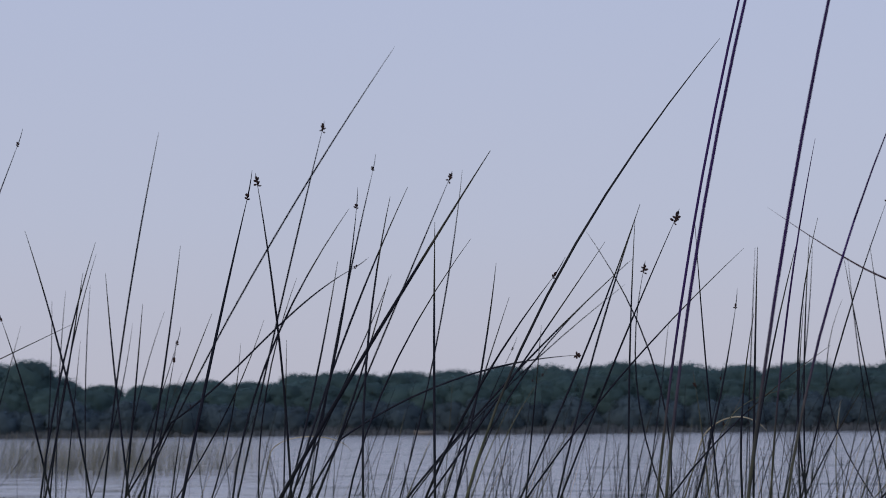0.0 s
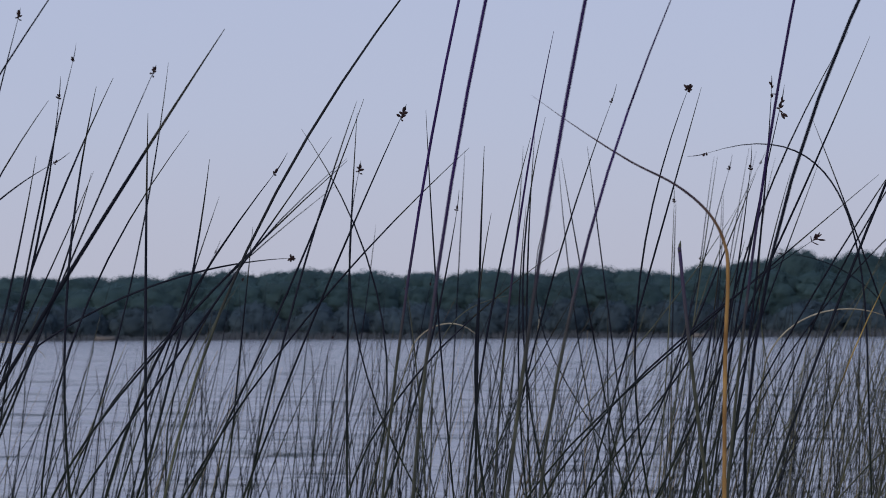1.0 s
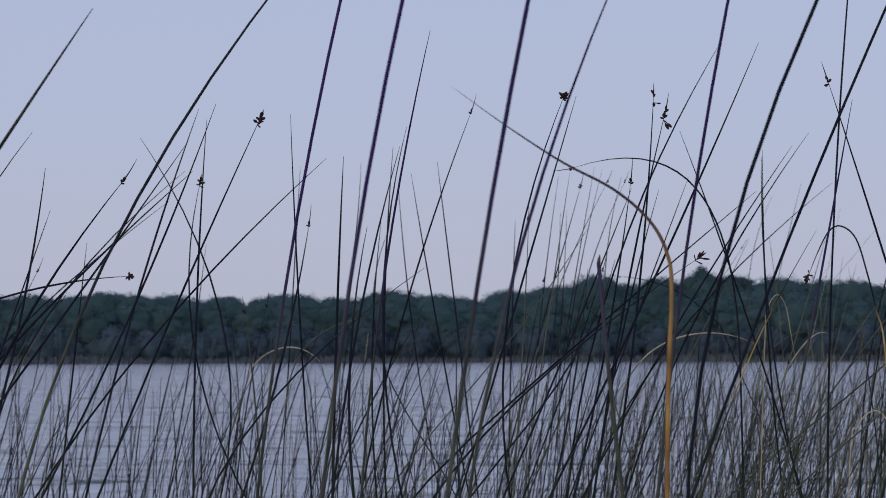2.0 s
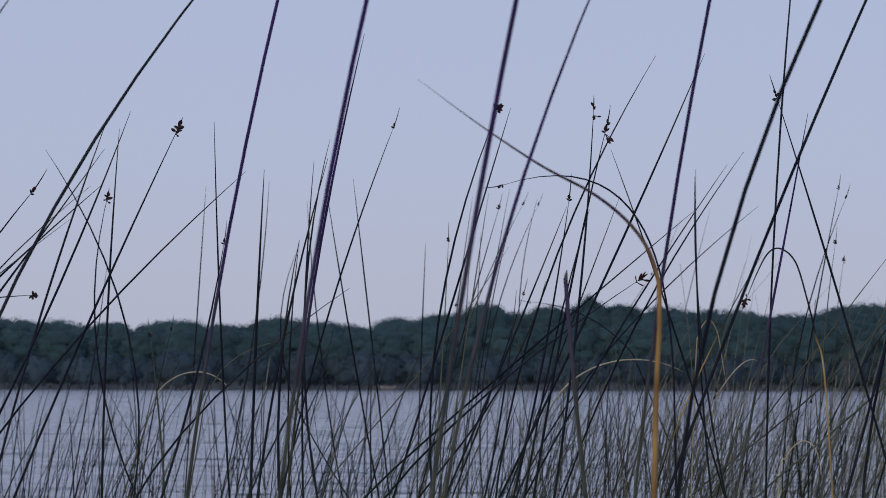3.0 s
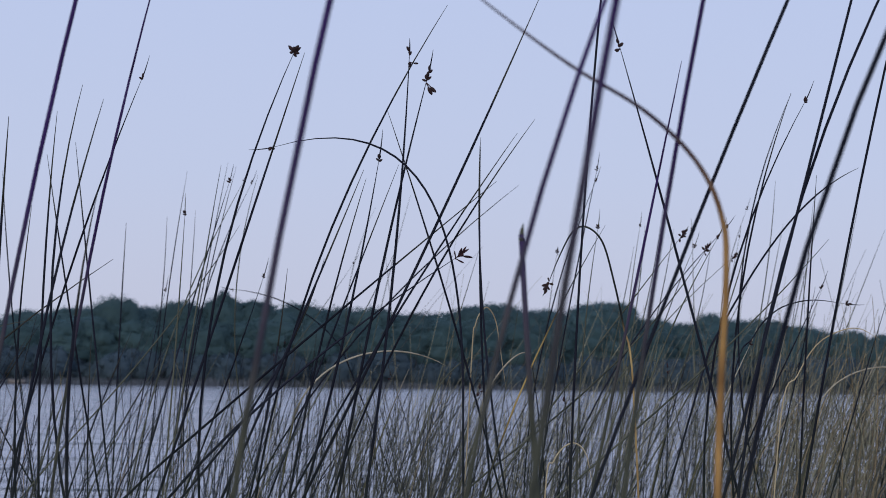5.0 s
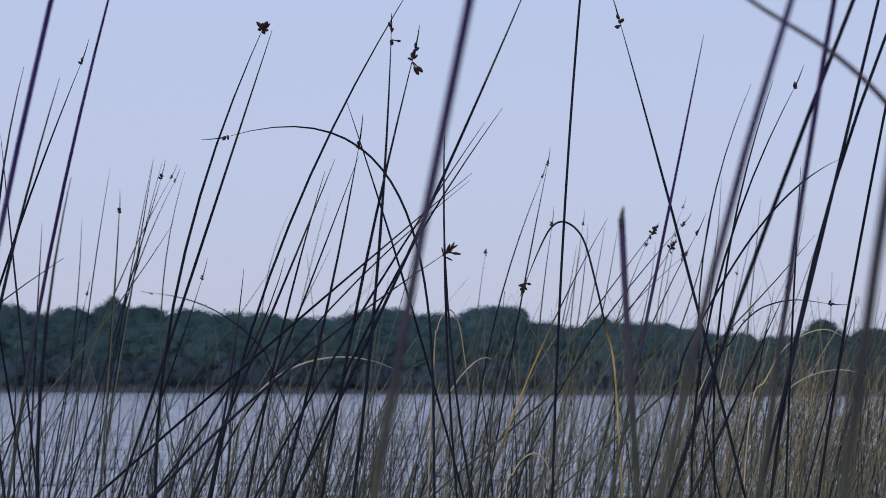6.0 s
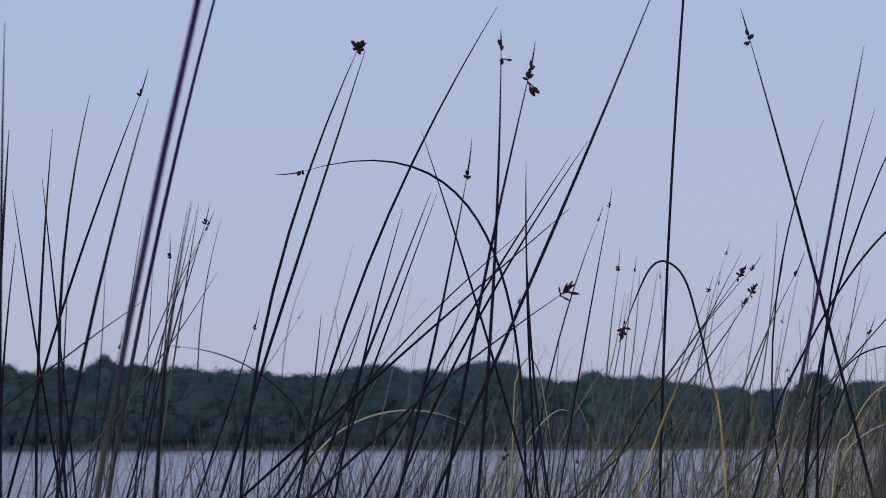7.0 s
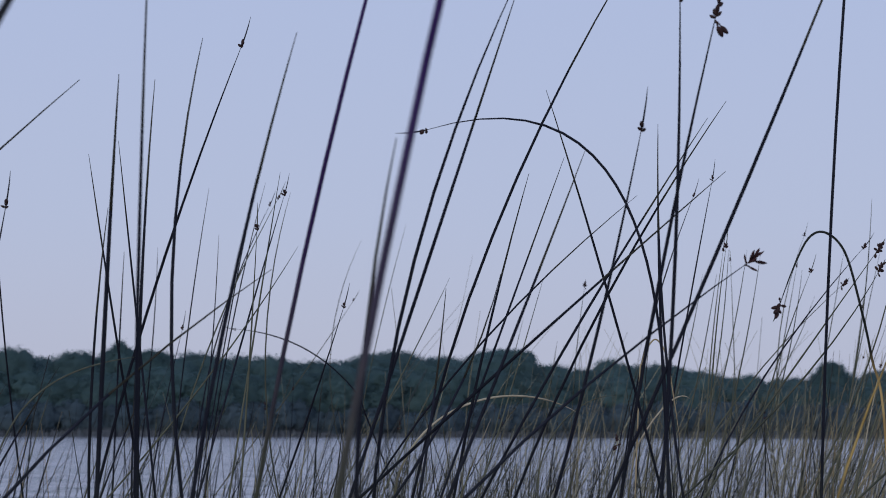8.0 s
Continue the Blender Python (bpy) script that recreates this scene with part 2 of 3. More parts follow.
# ---- woods on the far shore ----
def crown_mesh(seed, width, height, low, leaves, lobes=11, spiky=0.0):
    """A crown of leafy lobes: each a lumpy dome of foliage, thick with small leaf sprays that face outwards."""
    rnd = random.Random(seed)
    off = Vector((seed * 3.1, seed * 1.7, 0))
    half, mid = width * 0.5, low + (height - low) * 0.5
    domes = [(Vector((0, 0, mid)), Vector((half * 0.88, half * 0.88, (height - low) * 0.47)))]
    for i in range(lobes):
        u = (i + 0.5) / lobes
        a = i * 2.399 + rnd.uniform(-0.35, 0.35)
        z = 1 - 1.75 * u
        out = math.sqrt(max(0.0, 1 - z * z)) * (1 - spiky * max(0.0, z))
        r = half * rnd.uniform(0.24, 0.50) * (1 - 0.3 * spiky)
        tall = r * rnd.uniform(0.75, 1.0)
        c = Vector((math.cos(a) * out * (half - r * 0.92), math.sin(a) * out * (half - r * 0.92), mid + z * (height - low) * 0.40))
        c.z = min(max(c.z, tall * 0.6), height - tall)
        domes.append((c, Vector((r, r, tall))))

    def lump(way, k):
        return 1 + 0.14 * noise.noise(way * 2.2 + off + Vector((k * 4.7, 0, 0))) + 0.07 * noise.noise(way * 5.5 - off + Vector((0, k * 2.3, 0)))

    def bend(p, way):
        whole = Vector((p.x / half, p.y / half, 2 * (p.z - mid) / (height - low)))
        return (whole.normalized() + way * 0.20 + Vector((0, 0, 0.25))).normalized()

    verts, faces, facing = [], [], []
    ball = bmesh.new()
    bmesh.ops.create_icosphere(ball, subdivisions=1, radius=1.0)
    ways = [v.co.normalized() for v in ball.verts]
    tris = [[v.index for v in f.verts] for f in ball.faces]
    ball.free()
    for k, (c, r) in enumerate(domes):
        n = len(verts)
        for way in ways:
            p = c + way * r * (0.93 * lump(way, k))
            verts.append((p.x, p.y, max(p.z, 0.05)))
            facing.append(bend(p, way))
        faces += [[n + i for i in f] for f in tris]
    share = [d[1].x * d[1].z for d in domes]
    for k in rnd.choices(range(len(domes)), share, k=leaves):
        c, r = domes[k]
        way = Vector((rnd.gauss(0, 1), rnd.gauss(0, 1), rnd.gauss(0.35, 1))).normalized()
        p = c + way * r * (lump(way, k) * rnd.triangular(0.90, 1.16, 0.97))
        if p.z < 0.15:
            continue
        s = rnd.uniform(0.08, 0.20)
        n = (way + Vector((rnd.uniform(-0.5, 0.5), rnd.uniform(-0.5, 0.5), rnd.uniform(-0.2, 0.5)))).normalized()
        t = Matrix.Rotation(rnd.uniform(0, 6.28), 3, n) @ n.orthogonal().normalized()
        b = n.cross(t)
        m = len(verts)
        for x, y in ((rnd.uniform(0.8, 1.3), 0), (-0.5, rnd.uniform(0.6, 1.0)), (-0.6, -rnd.uniform(0.6, 1.0))):
            verts.append(p + s * (x * t + y * b))
            facing.append((bend(p, way) + n * 0.15).normalized())
        faces.append((m, m + 1, m + 2))
    mesh = bpy.data.meshes.new("crown")
    mesh.from_pydata(verts, [], faces)
    mesh.shade_smooth()
    mesh.normals_split_custom_set_from_vertices(facing)
    return mesh


def crown(mesh, mat, parent):
    mesh.materials.append(mat)
    ob = new("crown", mesh)
    ob.parent = parent
    return ob


def tree(seed, width, height, low, clumps, spiky=0.0, label=""):
    rnd = random.Random(seed + 100)
    base = new("tree")
    bm = bmesh.new()
    pts = [Vector((0.25 * math.sin(i * 0.8 + seed), 0.2 * math.cos(i), height * 0.86 * i / 7)) for i in range(8)]
    tube(bm, pts, [0.26 * (1 - 0.8 * i / 7) for i in range(8)], 7)
    part("trunk", bm, BARK, base)
    for i in range(6):
        bm = bmesh.new()
        a, z = rnd.uniform(0, 6.28), height * rnd.uniform(0.25, 0.7)
        ln = width * rnd.uniform(0.25, 0.42)
        q = [Vector((0.2 * math.sin(seed), 0, z)) + Vector((math.cos(a), math.sin(a), 0.55 + 0.1 * j)) * ln * j / 4 for j in range(5)]
        tube(bm, q, [0.10 * (1 - 0.8 * j / 4) for j in range(5)], 5)
        part("limb", bm, BARK, base)
    crown(crown_mesh(seed, width, height, low, clumps, 26, spiky), HAZY_LEAVES, base)
    return tagged(base, label or "broad dark green tree in full leaf on the far shore", "tree", "trees on the far shore")


def shrub(seed):
    base = new("shrub")
    for i in range(3):
        bm = bmesh.new()
        a = i * 2.1 + seed
        q = [Vector((math.cos(a), math.sin(a), 1.3)) * 0.5 * j for j in range(4)]
        tube(bm, q, [0.05, 0.04, 0.03, 0.015], 5)
        part("branch", bm, BARK, base)
    crown(crown_mesh(seed + 40, 4.6, 3.4, 0.0, 1000, 9), HAZY_SHRUB_LEAVES, base)
    return tagged(base, "dense dark green shrub at the water's edge", "shrub", "shrubs along the far shore")


# heights of the wood's outline along the shore: every 6 m from x = -137.5
OUTLINE = [9.6, 10, 9.4, 8.6, 9.6, 10.2, 10.0, 7.7, 7.2, 7.4, 7.7, 7.7, 8.1, 8.8, 8.5, 8.5, 8.8, 9.2, 8.9, 9.1,
           9.3, 9.5, 8.5, 9.4, 9.1, 8.7, 9.4, 8.9, 9.3, 9.4, 10.7, 9.8, 10.4, 11.0, 10.7, 10.0, 10.7, 10.8, 11.0, 11.5,
           11.4, 11.6, 11.7, 10.4, 9.9, 10.6, 9.6, 9.5, 9.0, 8.4, 9.6, 9.4, 9.8, 9.6, 10.0, 9.8, 9.5, 9.8]


def outline(x):
    return float(np.interp(x, [-137.5 + 6 * i for i in range(len(OUTLINE))], OUTLINE))


def woods():
    kinds = [tree(1, 8.5, 10, 0.8, 8000), tree(2, 9.5, 10, 0.6, 8400), tree(3, 7.5, 10, 0.6, 7400), tree(4, 10.5, 10, 0.8, 9000),
             tree(5, 6.5, 10, 0.8, 6400, 0.5, "slender pointed dark green tree on the far shore"), tree(6, 9.0, 10, 0.6, 8200),
             tree(7, 7.6, 10, 7.0, 5000, 0.0, "flat-topped dark green tree rising above the far woods")]
    bushes = [shrub(1), shrub(2), shrub(3)]
    rnd = random.Random(8)
    first = set()

    def plant(kind, x, y, h, stretch=1.0):
        ob = kinds[kind] if kind not in first else None
        m = pose(x, y, 0.3, 0, 0, rnd.uniform(0, 360))
        if ob:
            first.add(kind)
            ob.matrix_world = m
        else:
            ob = copy_thing(kinds[kind], m)
        ob.scale = (h / 10 * stretch, h / 10 * stretch, (h - 0.3) / 10)
        return ob

    # the wood's edge, then two rows behind it that fill the outline
    for row, (y, step, share) in enumerate(((305, 4.8, 0.84), (309, 4.6, 0.97), (315, 7.5, 1.02))):
        x = -150.0 + row * 2
        while x < 215:
            far = (y + 0.0) / 300
            h = outline(x / far) * far * share * (rnd.uniform(0.90, 1.05) if row == 1 else rnd.uniform(0.92, 1.03))
            plant(rnd.choice((0, 1, 2, 3, 5)), x, y + rnd.uniform(-0.8, 0.8), h, rnd.uniform(0.75, 1.05) if row == 1 else rnd.uniform(1.15, 1.45))
            x += step * rnd.uniform(0.8, 1.2)
    # single trees that stand out of the outline
    plant(5, 60.0, 310, 12.2, 0.8)
    plant(4, 60.3, 309.6, 13.1, 0.5)
    plant(2, 65.0, 310, 11.9, 0.9)
    plant(1, 54.5, 310, 11.6, 0.8)
    plant(3, 45.8, 309, 11.8, 0.8)
    plant(4, 169.0, 309, 11.6, 1.2)
    plant(1, -104.0, 309, 11.0, 0.9)
    plant(6, 118.0, 311, 12.7, 0.72)
    plant(0, 119.6, 312, 10.6, 0.7)
    plant(1, 134.0, 312, 11.6, 0.7)
    for i in range(284):
        x = -150 + (i // 2) * 2.6 + (i % 2) * 1.3 + rnd.uniform(-0.8, 0.8)
        k = i % 3
        m = pose(x, (299.6 if i % 2 else 302.4) + rnd.uniform(-0.8, 1.5) + 3 * noise.noise((x * 0.02, 0, 5)), -0.25, 0, 0, rnd.uniform(0, 360))
        if i < 3:
            bushes[k].matrix_world = m
            ob = bushes[k]
        else:
            ob = copy_thing(bushes[k], m)
        s = rnd.uniform(0.8, 1.3)
        ob.scale = (s * 1.15, s * 1.15, s * 1.25)


woods()


# ---- reeds ----
def spikelet_mesh(mat, name):
    bm = bmesh.new()
    bmesh.ops.create_icosphere(bm, subdivisions=2, radius=1.0)
    for v in bm.verts:
        z = v.co.z
        w = 1.0 - 0.35 * max(0, z) ** 2
        v.co = Vector((v.co.x * w * 0.0027, v.co.y * w * 0.0027, 0.0042 + z * 0.0052))
        v.co.x += 0.00025 * math.sin(z * 14)
    mesh = bpy.data.meshes.new(name)
    bm.to_mesh(mesh)
    bm.free()
    mesh.materials.append(mat)
    mesh.shade_smooth()
    return mesh


SPIKELET = spikelet_mesh(HEAD, "spikelet")
SPIKELET_RED = spikelet_mesh(HEAD_RED, "spikelet_russet")

# per kind of flower head: metres before the tip, stalk length, sideways angle in degrees, length of the spikelet
HEADS = {
    "small": ((0.000, 0.001, -30, 0.9), (0.003, 0.001, -62, 0.7), (0.001, 0.000, 12, 0.8), (0.004, 0.001, 40, 0.6)),
    "tuft": ((0.000, 0.001, 0, 0.9), (0.002, 0.000, -20, 1.0), (0.004, 0.001, 30, 1.0), (0.005, 0.002, -55, 0.8), (0.008, 0.001, 48, 1.0),
             (0.010, 0.004, -95, 0.8), (0.012, 0.001, 15, 0.9), (0.013, 0.005, 118, 0.7), (0.007, 0.000, -8, 1.0)),
    "star": ((0.000, 0.000, 8, 1.0), (0.001, 0.002, 62, 0.9), (0.002, 0.001, -50, 1.1), (0.003, 0.002, 100, 0.8), (0.003, 0.003, -98, 1.0),
             (0.001, 0.000, 30, 1.0), (0.003, 0.000, -20, 1.1), (0.004, 0.001, 130, 0.8), (0.000, 0.003, 22, 0.7)),
    "triple": ((0.000, 0.001, -8, 1.0), (0.002, 0.000, 20, 0.9), (0.008, 0.000, 10, 1.0), (0.010, 0.001, -28, 1.0), (0.011, 0.002, 40, 0.9),
               (0.012, 0.001, -60, 0.8), (0.014, 0.011, 112, 1.2), (0.014, 0.014, 124, 1.0)),
    "spaced": ((0.000, 0.001, -22, 0.9), (0.003, 0.000, 18, 0.9), (0.005, 0.001, 40, 0.7), (0.016, 0.000, 8, 0.9), (0.019, 0.002, 48, 0.9), (0.014, 0.011, 62, 0.7)),
    "pair": ((0.000, 0.001, 12, 0.9), (0.003, 0.001, 50, 1.0), (0.004, 0.000, -15, 0.8), (0.006, 0.005, -105, 0.9), (0.007, 0.003, -80, 0.8)),
    "big": ((0.000, 0.003, 4, 1.3), (0.002, 0.004, -22, 1.2), (0.006, 0.004, -42, 1.1), (0.009, 0.004, -70, 1.0), (0.004, 0.012, 34, 1.4),
            (0.003, 0.005, -34, 1.0), (0.007, 0.001, 10, 1.2), (0.001, 0.007, -10, 0.9), (0.005, 0.002, 24, 1.1), (0.010, 0.008, 52, 1.0)),
}
HEAD_WORDS = {"small": "a small brown seed head", "tuft": "a loose brown seed tuft",
              "star": "a dense brown seed cluster", "triple": "drooping brown seed heads",
              "spaced": "scattered brown seed heads", "pair": "a pair of small brown seed heads", "big": "a large russet tuft"}


def crown_of_reed(base, points, tip):
    """Seed head at the end of a stem: stalks, with a spikelet on each."""
    end, along = points[-1], (points[-1] - points[-3]).normalized()
    side = Vector((along.z, 0, -along.x)).normalized()
    bm = bmesh.new()
    spots = []
    rnd = random.Random(int(end.x * 1000) + 7)
    for back, stalk, angle, size in HEADS[tip]:
        p = end - along * back
        a = radians(angle + rnd.uniform(-24, 24) * (0.3 if tip == "big" else 1))
        way = (along * math.cos(a) + side * math.sin(a) + Vector((0, rnd.uniform(-0.5, 0.5), 0))).normalized()
        q = p + way * (stalk * 0.55 + 0.0008)
        tube(bm, [p, (p + q) / 2 + along * 0.0005, q], [0.0008, 0.0007, 0.0006], 5)
        spots.append((q - way * 0.001, way, size))
    head = part("seed_head", bm, HEAD_RED if tip == "big" else HEAD, base)
    for q, way, size in spots:
        ob = new("spikelet", SPIKELET_RED if tip in ("big",) else SPIKELET)
        ob.parent = head
        ob.matrix_local = Matrix.LocRotScale(q, way.to_track_quat("Z", "Y"), Vector((0.58, 0.50, 1.15) if tip == "big" else (rnd.uniform(0.85, 1.25), rnd.uniform(0.8, 1.1), rnd.uniform(0.7, 1.15))) * size * rnd.uniform(0.85, 1.15) * (0.72 if tip == "big" else 0.82 if tip == "tuft" else 0.76))
    return head


def stem_tube(points, thick, first, last, broken=False, sides=7, slim=0.0):
    """The piece of a stem between two of its points."""
    bm = bmesh.new()
    end = len(points) - 1
    radii = []
    for i in range(first, last + 1):
        u = i / end
        radii.append(thick * (1 - slim * u) * ((1 - 0.12 * u) if broken else (1 - 0.20 * u) * (1 - 0.82 * max(0.0, (u - 0.78) / 0.22) ** 1.5)))
    tube(bm, points[first:last + 1], radii, sides)
    return bm


def finish_reed(points, thick, tip, mat, words, colour, slim=0.0):
    base = new("reed")
    base.location = points[0]
    home = points[0].copy()
    points = [p - home for p in points]
    last = len(points) - 1
    if tip in HEADS:
        part("stem", stem_tube(points, thick, 0, last), mat, base)
        crown_of_reed(base, points, tip)
        along = (points[-1] - points[-3]).normalized()
        long = {"small": 0.030, "spaced": 0.014, "triple": 0.022, "pair": 0.024, "tuft": 0.010, "star": 0.004, "big": 0.006}[tip]
        bm = bmesh.new()
        turn = Vector((-0.12, 0, 0.25))
        tube(bm, [points[-1] + (along * u + turn * u * u * 0.4) * long for u in (0, 0.3, 0.65, 1)], [0.0009, 0.0008, 0.0006, 0.0002], 5)
        part("bract", bm, mat, base)
    elif tip == "broken":
        part("stem", stem_tube(points, thick, 0, last, True), mat, base)
        bm = bmesh.new()
        top = points[-1]
        tube(bm, [top - Vector((0, 0, 0.004)), top + Vector((0.0004, 0, 0.002)), top + Vector((0.0012, 0, 0.0065))], [thick * 0.86, thick * 0.7, thick * 0.15], 6)
        part("torn_top", bm, OLIVE, base, "frayed olive-brown torn top")
    else:
        cut = last - 3
        part("stem", stem_tube(points, thick, 0, cut, slim=slim), mat, base)
        part("tip", stem_tube(points, thick, cut, last, slim=slim), TIP if mat is SILHOUETTE_GREEN else mat, base)
    say = HEAD_WORDS.get(tip, "a broken blunt top" if tip == "broken" else "a bare pointed tip")
    return tagged(base, "%s %s reed with %s" % (colour, words, say), "reed", "reeds in the shallows")


def reed(x, y, lean, bow, top, away=0.0, thick=0.00185, tip="", mat=None, colour="dark green"):
    """A stem that leaves the water at x and leans: bow bends it further above one metre; away tips it from the camera."""

    def foot(z):
        # stems that lie far over rise steeply from the water and bend on the way
        if abs(lean) < 0.62 or z > 1.14:
            return 0.0
        extra, d = lean - math.copysign(0.3, lean), 1.14 - z
        return extra * (d * d / 0.7 if d < 0.35 else d - 0.175)

    points = []
    for i in range(25):
        z = top * (1 - (1 - i / 24) ** 1.25)
        points.append(Vector((x + lean * z + foot(z) + bow * max(0.0, z - 1.0) ** 2, y + away * (z - 1.25), z)))
    slope = lean + 2 * bow * max(0.0, top - 1.0)
    words = "leaning" if abs(slope) > 0.3 else "upright"
    return finish_reed(points, thick, tip, mat or SILHOUETTE_GREEN, words, colour)


def bent_reed(y, shoulder, rise, fall, end, thick=0.0024, tip="", mat=None, colour="dark green", words="arching"):
    """A stem that bows over: straight up to its shoulder, then along a cubic to its end; (x, z) each."""
    a, b, c, d = (Vector((p[0], y, p[1])) for p in (shoulder, rise, fall, end))
    way = (b - a).normalized()
    way = (way + Vector((0, 0, 0.8))).normalized()
    foot = a - way * (a.z / way.z)
    points = [foot.lerp(a, i / 8) for i in range(8)]
    for i in range(23):
        u = i / 22
        points.append(a * (1 - u) ** 3 + b * 3 * u * (1 - u) ** 2 + c * 3 * u * u * (1 - u) + d * u ** 3)
    return finish_reed(points, thick, tip, mat or SILHOUETTE_GREEN, words, colour)


def swept_reed(y, knots, thick, tip, mat, colour, words, slim=0.0):
    """A stem along a smooth line through a few (x, z) knots, from its foot to its tip."""
    k = [Vector((x, y, z)) for x, z in knots]
    k = [2 * k[0] - k[1], *k, 2 * k[-1] - k[-2]]
    points = []
    for a, b, c, d in zip(k, k[1:], k[2:], k[3:]):
        for i in range(6):
            u = i / 6
            points.append(0.5 * (2 * b + (c - a) * u + (2 * a - 5 * b + 4 * c - d) * u * u + (3 * b - a - 3 * c + d) * u ** 3))
    points.append(k[-2])
    return finish_reed(points, thick, tip, mat, words, colour, slim)


reed(-2.010, 5.28, 0.460, 0.106, 2.151, thick=0.00235)
reed(-1.555, 4.84, 0.086, 0.069, 1.904, away=0.00, thick=0.00235)
reed(-1.383, 4.76, 0.220, 0.020, 1.897, away=-0.00, thick=0.00235, tip="tuft")
reed(-0.812, 3.84, -0.010, -0.119, 1.684, away=0.00, thick=0.00235, tip="tuft")
reed(-0.927, 2.67, 0.187, 0.054, 1.532, away=0.00, thick=0.00235, tip="small")
reed(-1.116, 4.62, 0.145, 0.065, 1.785, away=-0.00, thick=0.00235, tip="small")
reed(-1.014, 4.23, -0.015, 0.550, 1.666, thick=0.00235)
reed(-1.229, 3.78, 0.382, -0.228, 1.626, away=0.00, thick=0.00235, tip="small")
reed(-1.139, 3.99, 0.248, 0.172, 1.679, away=-0.00, thick=0.00235)
reed(-1.482, 4.97, 0.427, 0.009, 1.806, away=-0.00, thick=0.00235, tip="tuft")
reed(-1.174, 2.28, 0.566, 0.097, 1.531, away=-0.04, thick=0.00236)
reed(-1.126, 4.66, 0.320, -0.132, 1.783, away=-0.00, thick=0.00187)
reed(-0.582, 3.05, -0.012, 0.765, 1.506, away=-0.03, thick=0.00158)
reed(-0.475, 3.26, -0.013, 0.031, 1.549, away=0.00, thick=0.00235)
reed(-0.879, 3.70, 0.316, -0.192, 1.519, away=-0.00, thick=0.00235)
reed(-0.786, 3.31, 0.228, 0.600, 1.471, away=-0.01, thick=0.00235, tip="small")
reed(-0.527, 2.69, 0.125, 0.509, 1.709, away=0.01, mat=LIT_FOOT)
reed(-0.761, 3.49, 0.376, 0.076, 1.572, away=0.00, tip="tuft")
reed(-0.468, 4.22, 0.253, -0.760, 1.611, away=-0.01)
reed(-0.658, 4.36, 0.214, 0.105, 1.675, away=-0.00, thick=0.00235)
reed(-1.341, 3.17, 0.743, -0.046, 1.508, away=0.00, thick=0.00177)
reed(-1.453, 3.96, 0.711, 0.388, 1.535, away=0.00, thick=0.00235)
reed(-1.070, 3.79, 0.571, 0.478, 1.542, away=0.01)
reed(-0.244, 2.72, 0.084, 0.116, 1.965, away=-0.17, thick=0.00186, mat=FRINGED_LIT_FOOT)
reed(-0.165, 2.04, 0.051, 0.163, 1.841, away=-0.15, thick=0.00171, mat=FRINGED_LIT_FOOT)
reed(-0.139, 1.88, 0.093, 0.112, 1.812, away=-0.03, thick=0.00171, mat=FRINGED_LIT_FOOT)
reed(-0.028, 2.06, 0.019, 0.390, 1.548, away=-0.08, thick=0.00155, mat=FRINGED_LIT_FOOT)
reed(-0.058, 3.74, 0.015, 0.031, 1.540, away=0.00, thick=0.00235)
reed(-0.050, 3.33, 0.031, 0.142, 1.649, away=-0.32, mat=FRINGED_LIT_FOOT)
reed(0.442, 4.80, -0.193, 0.026, 1.600, away=-0.00)
reed(-0.173, 4.25, 0.190, 0.151, 1.661, away=0.01, tip="small")
reed(0.446, 3.75, -0.214, 0.477, 1.617, away=-0.36, tip="star")
reed(-0.140, 3.76, 0.276, -0.002, 1.624, away=-0.21)
reed(0.124, 2.34, 0.055, 0.123, 1.796, away=-0.07, thick=0.00163, mat=FRINGED_LIT_FOOT)
reed(0.338, 2.13, -0.149, 0.549, 1.755, away=-0.32, thick=0.00171)
reed(-0.107, 2.69, 0.350, 0.088, 1.825, away=-0.00, thick=0.00171)
reed(0.094, 3.48, 0.212, -0.105, 1.612, away=0.18, tip="spaced")
reed(0.172, 3.50, 0.124, 0.101, 1.583, away=-0.04, tip="triple")
reed(1.126, 3.53, -0.294, -0.042, 1.628, away=-0.07, tip="pair")
reed(0.735, 3.94, 0.001, 0.052, 1.969, away=-0.03)
reed(-0.304, 3.49, 0.515, -0.061, 1.676, away=-0.01)
reed(0.309, 4.17, 0.052, 0.352, 1.762, away=-0.14)
reed(1.108, 4.32, -0.312, -0.083, 1.631, away=-0.15)
reed(0.078, 3.63, 0.215, -0.141, 1.491, away=-0.33, tip="small")
reed(-0.263, 3.75, 0.450, -0.047, 1.496, away=-0.00)
reed(-0.532, 3.54, 0.582, 1.240, 1.386, away=-0.00, tip="big")
reed(0.169, 4.25, 0.294, 0.352, 1.628, away=-0.00)
reed(0.122, 5.05, 0.405, 0.713, 1.603, away=0.00)
reed(0.863, 4.28, -0.119, 0.112, 1.601, away=0.00)
reed(0.309, 3.78, -0.241, 0.422, 1.597, away=0.25)
reed(-0.139, 3.41, 0.080, 0.192, 1.525, away=0.00)
reed(0.395, 4.90, -0.119, 0.000, 1.632, away=-0.00)
reed(-0.520, 3.66, 0.282, 1.551, 1.375, away=0.01)
reed(0.135, 4.19, -0.089, 0.218, 1.472, away=0.00)
reed(0.346, 2.41, -0.157, 0.097, 1.333, away=-0.09, thick=0.00202, tip="broken", mat=FRINGED_LIT_FOOT)
reed(0.319, 3.21, 0.279, -0.008, 1.829, away=0.00)
reed(0.628, 3.22, 0.018, 0.366, 1.831, away=0.00)
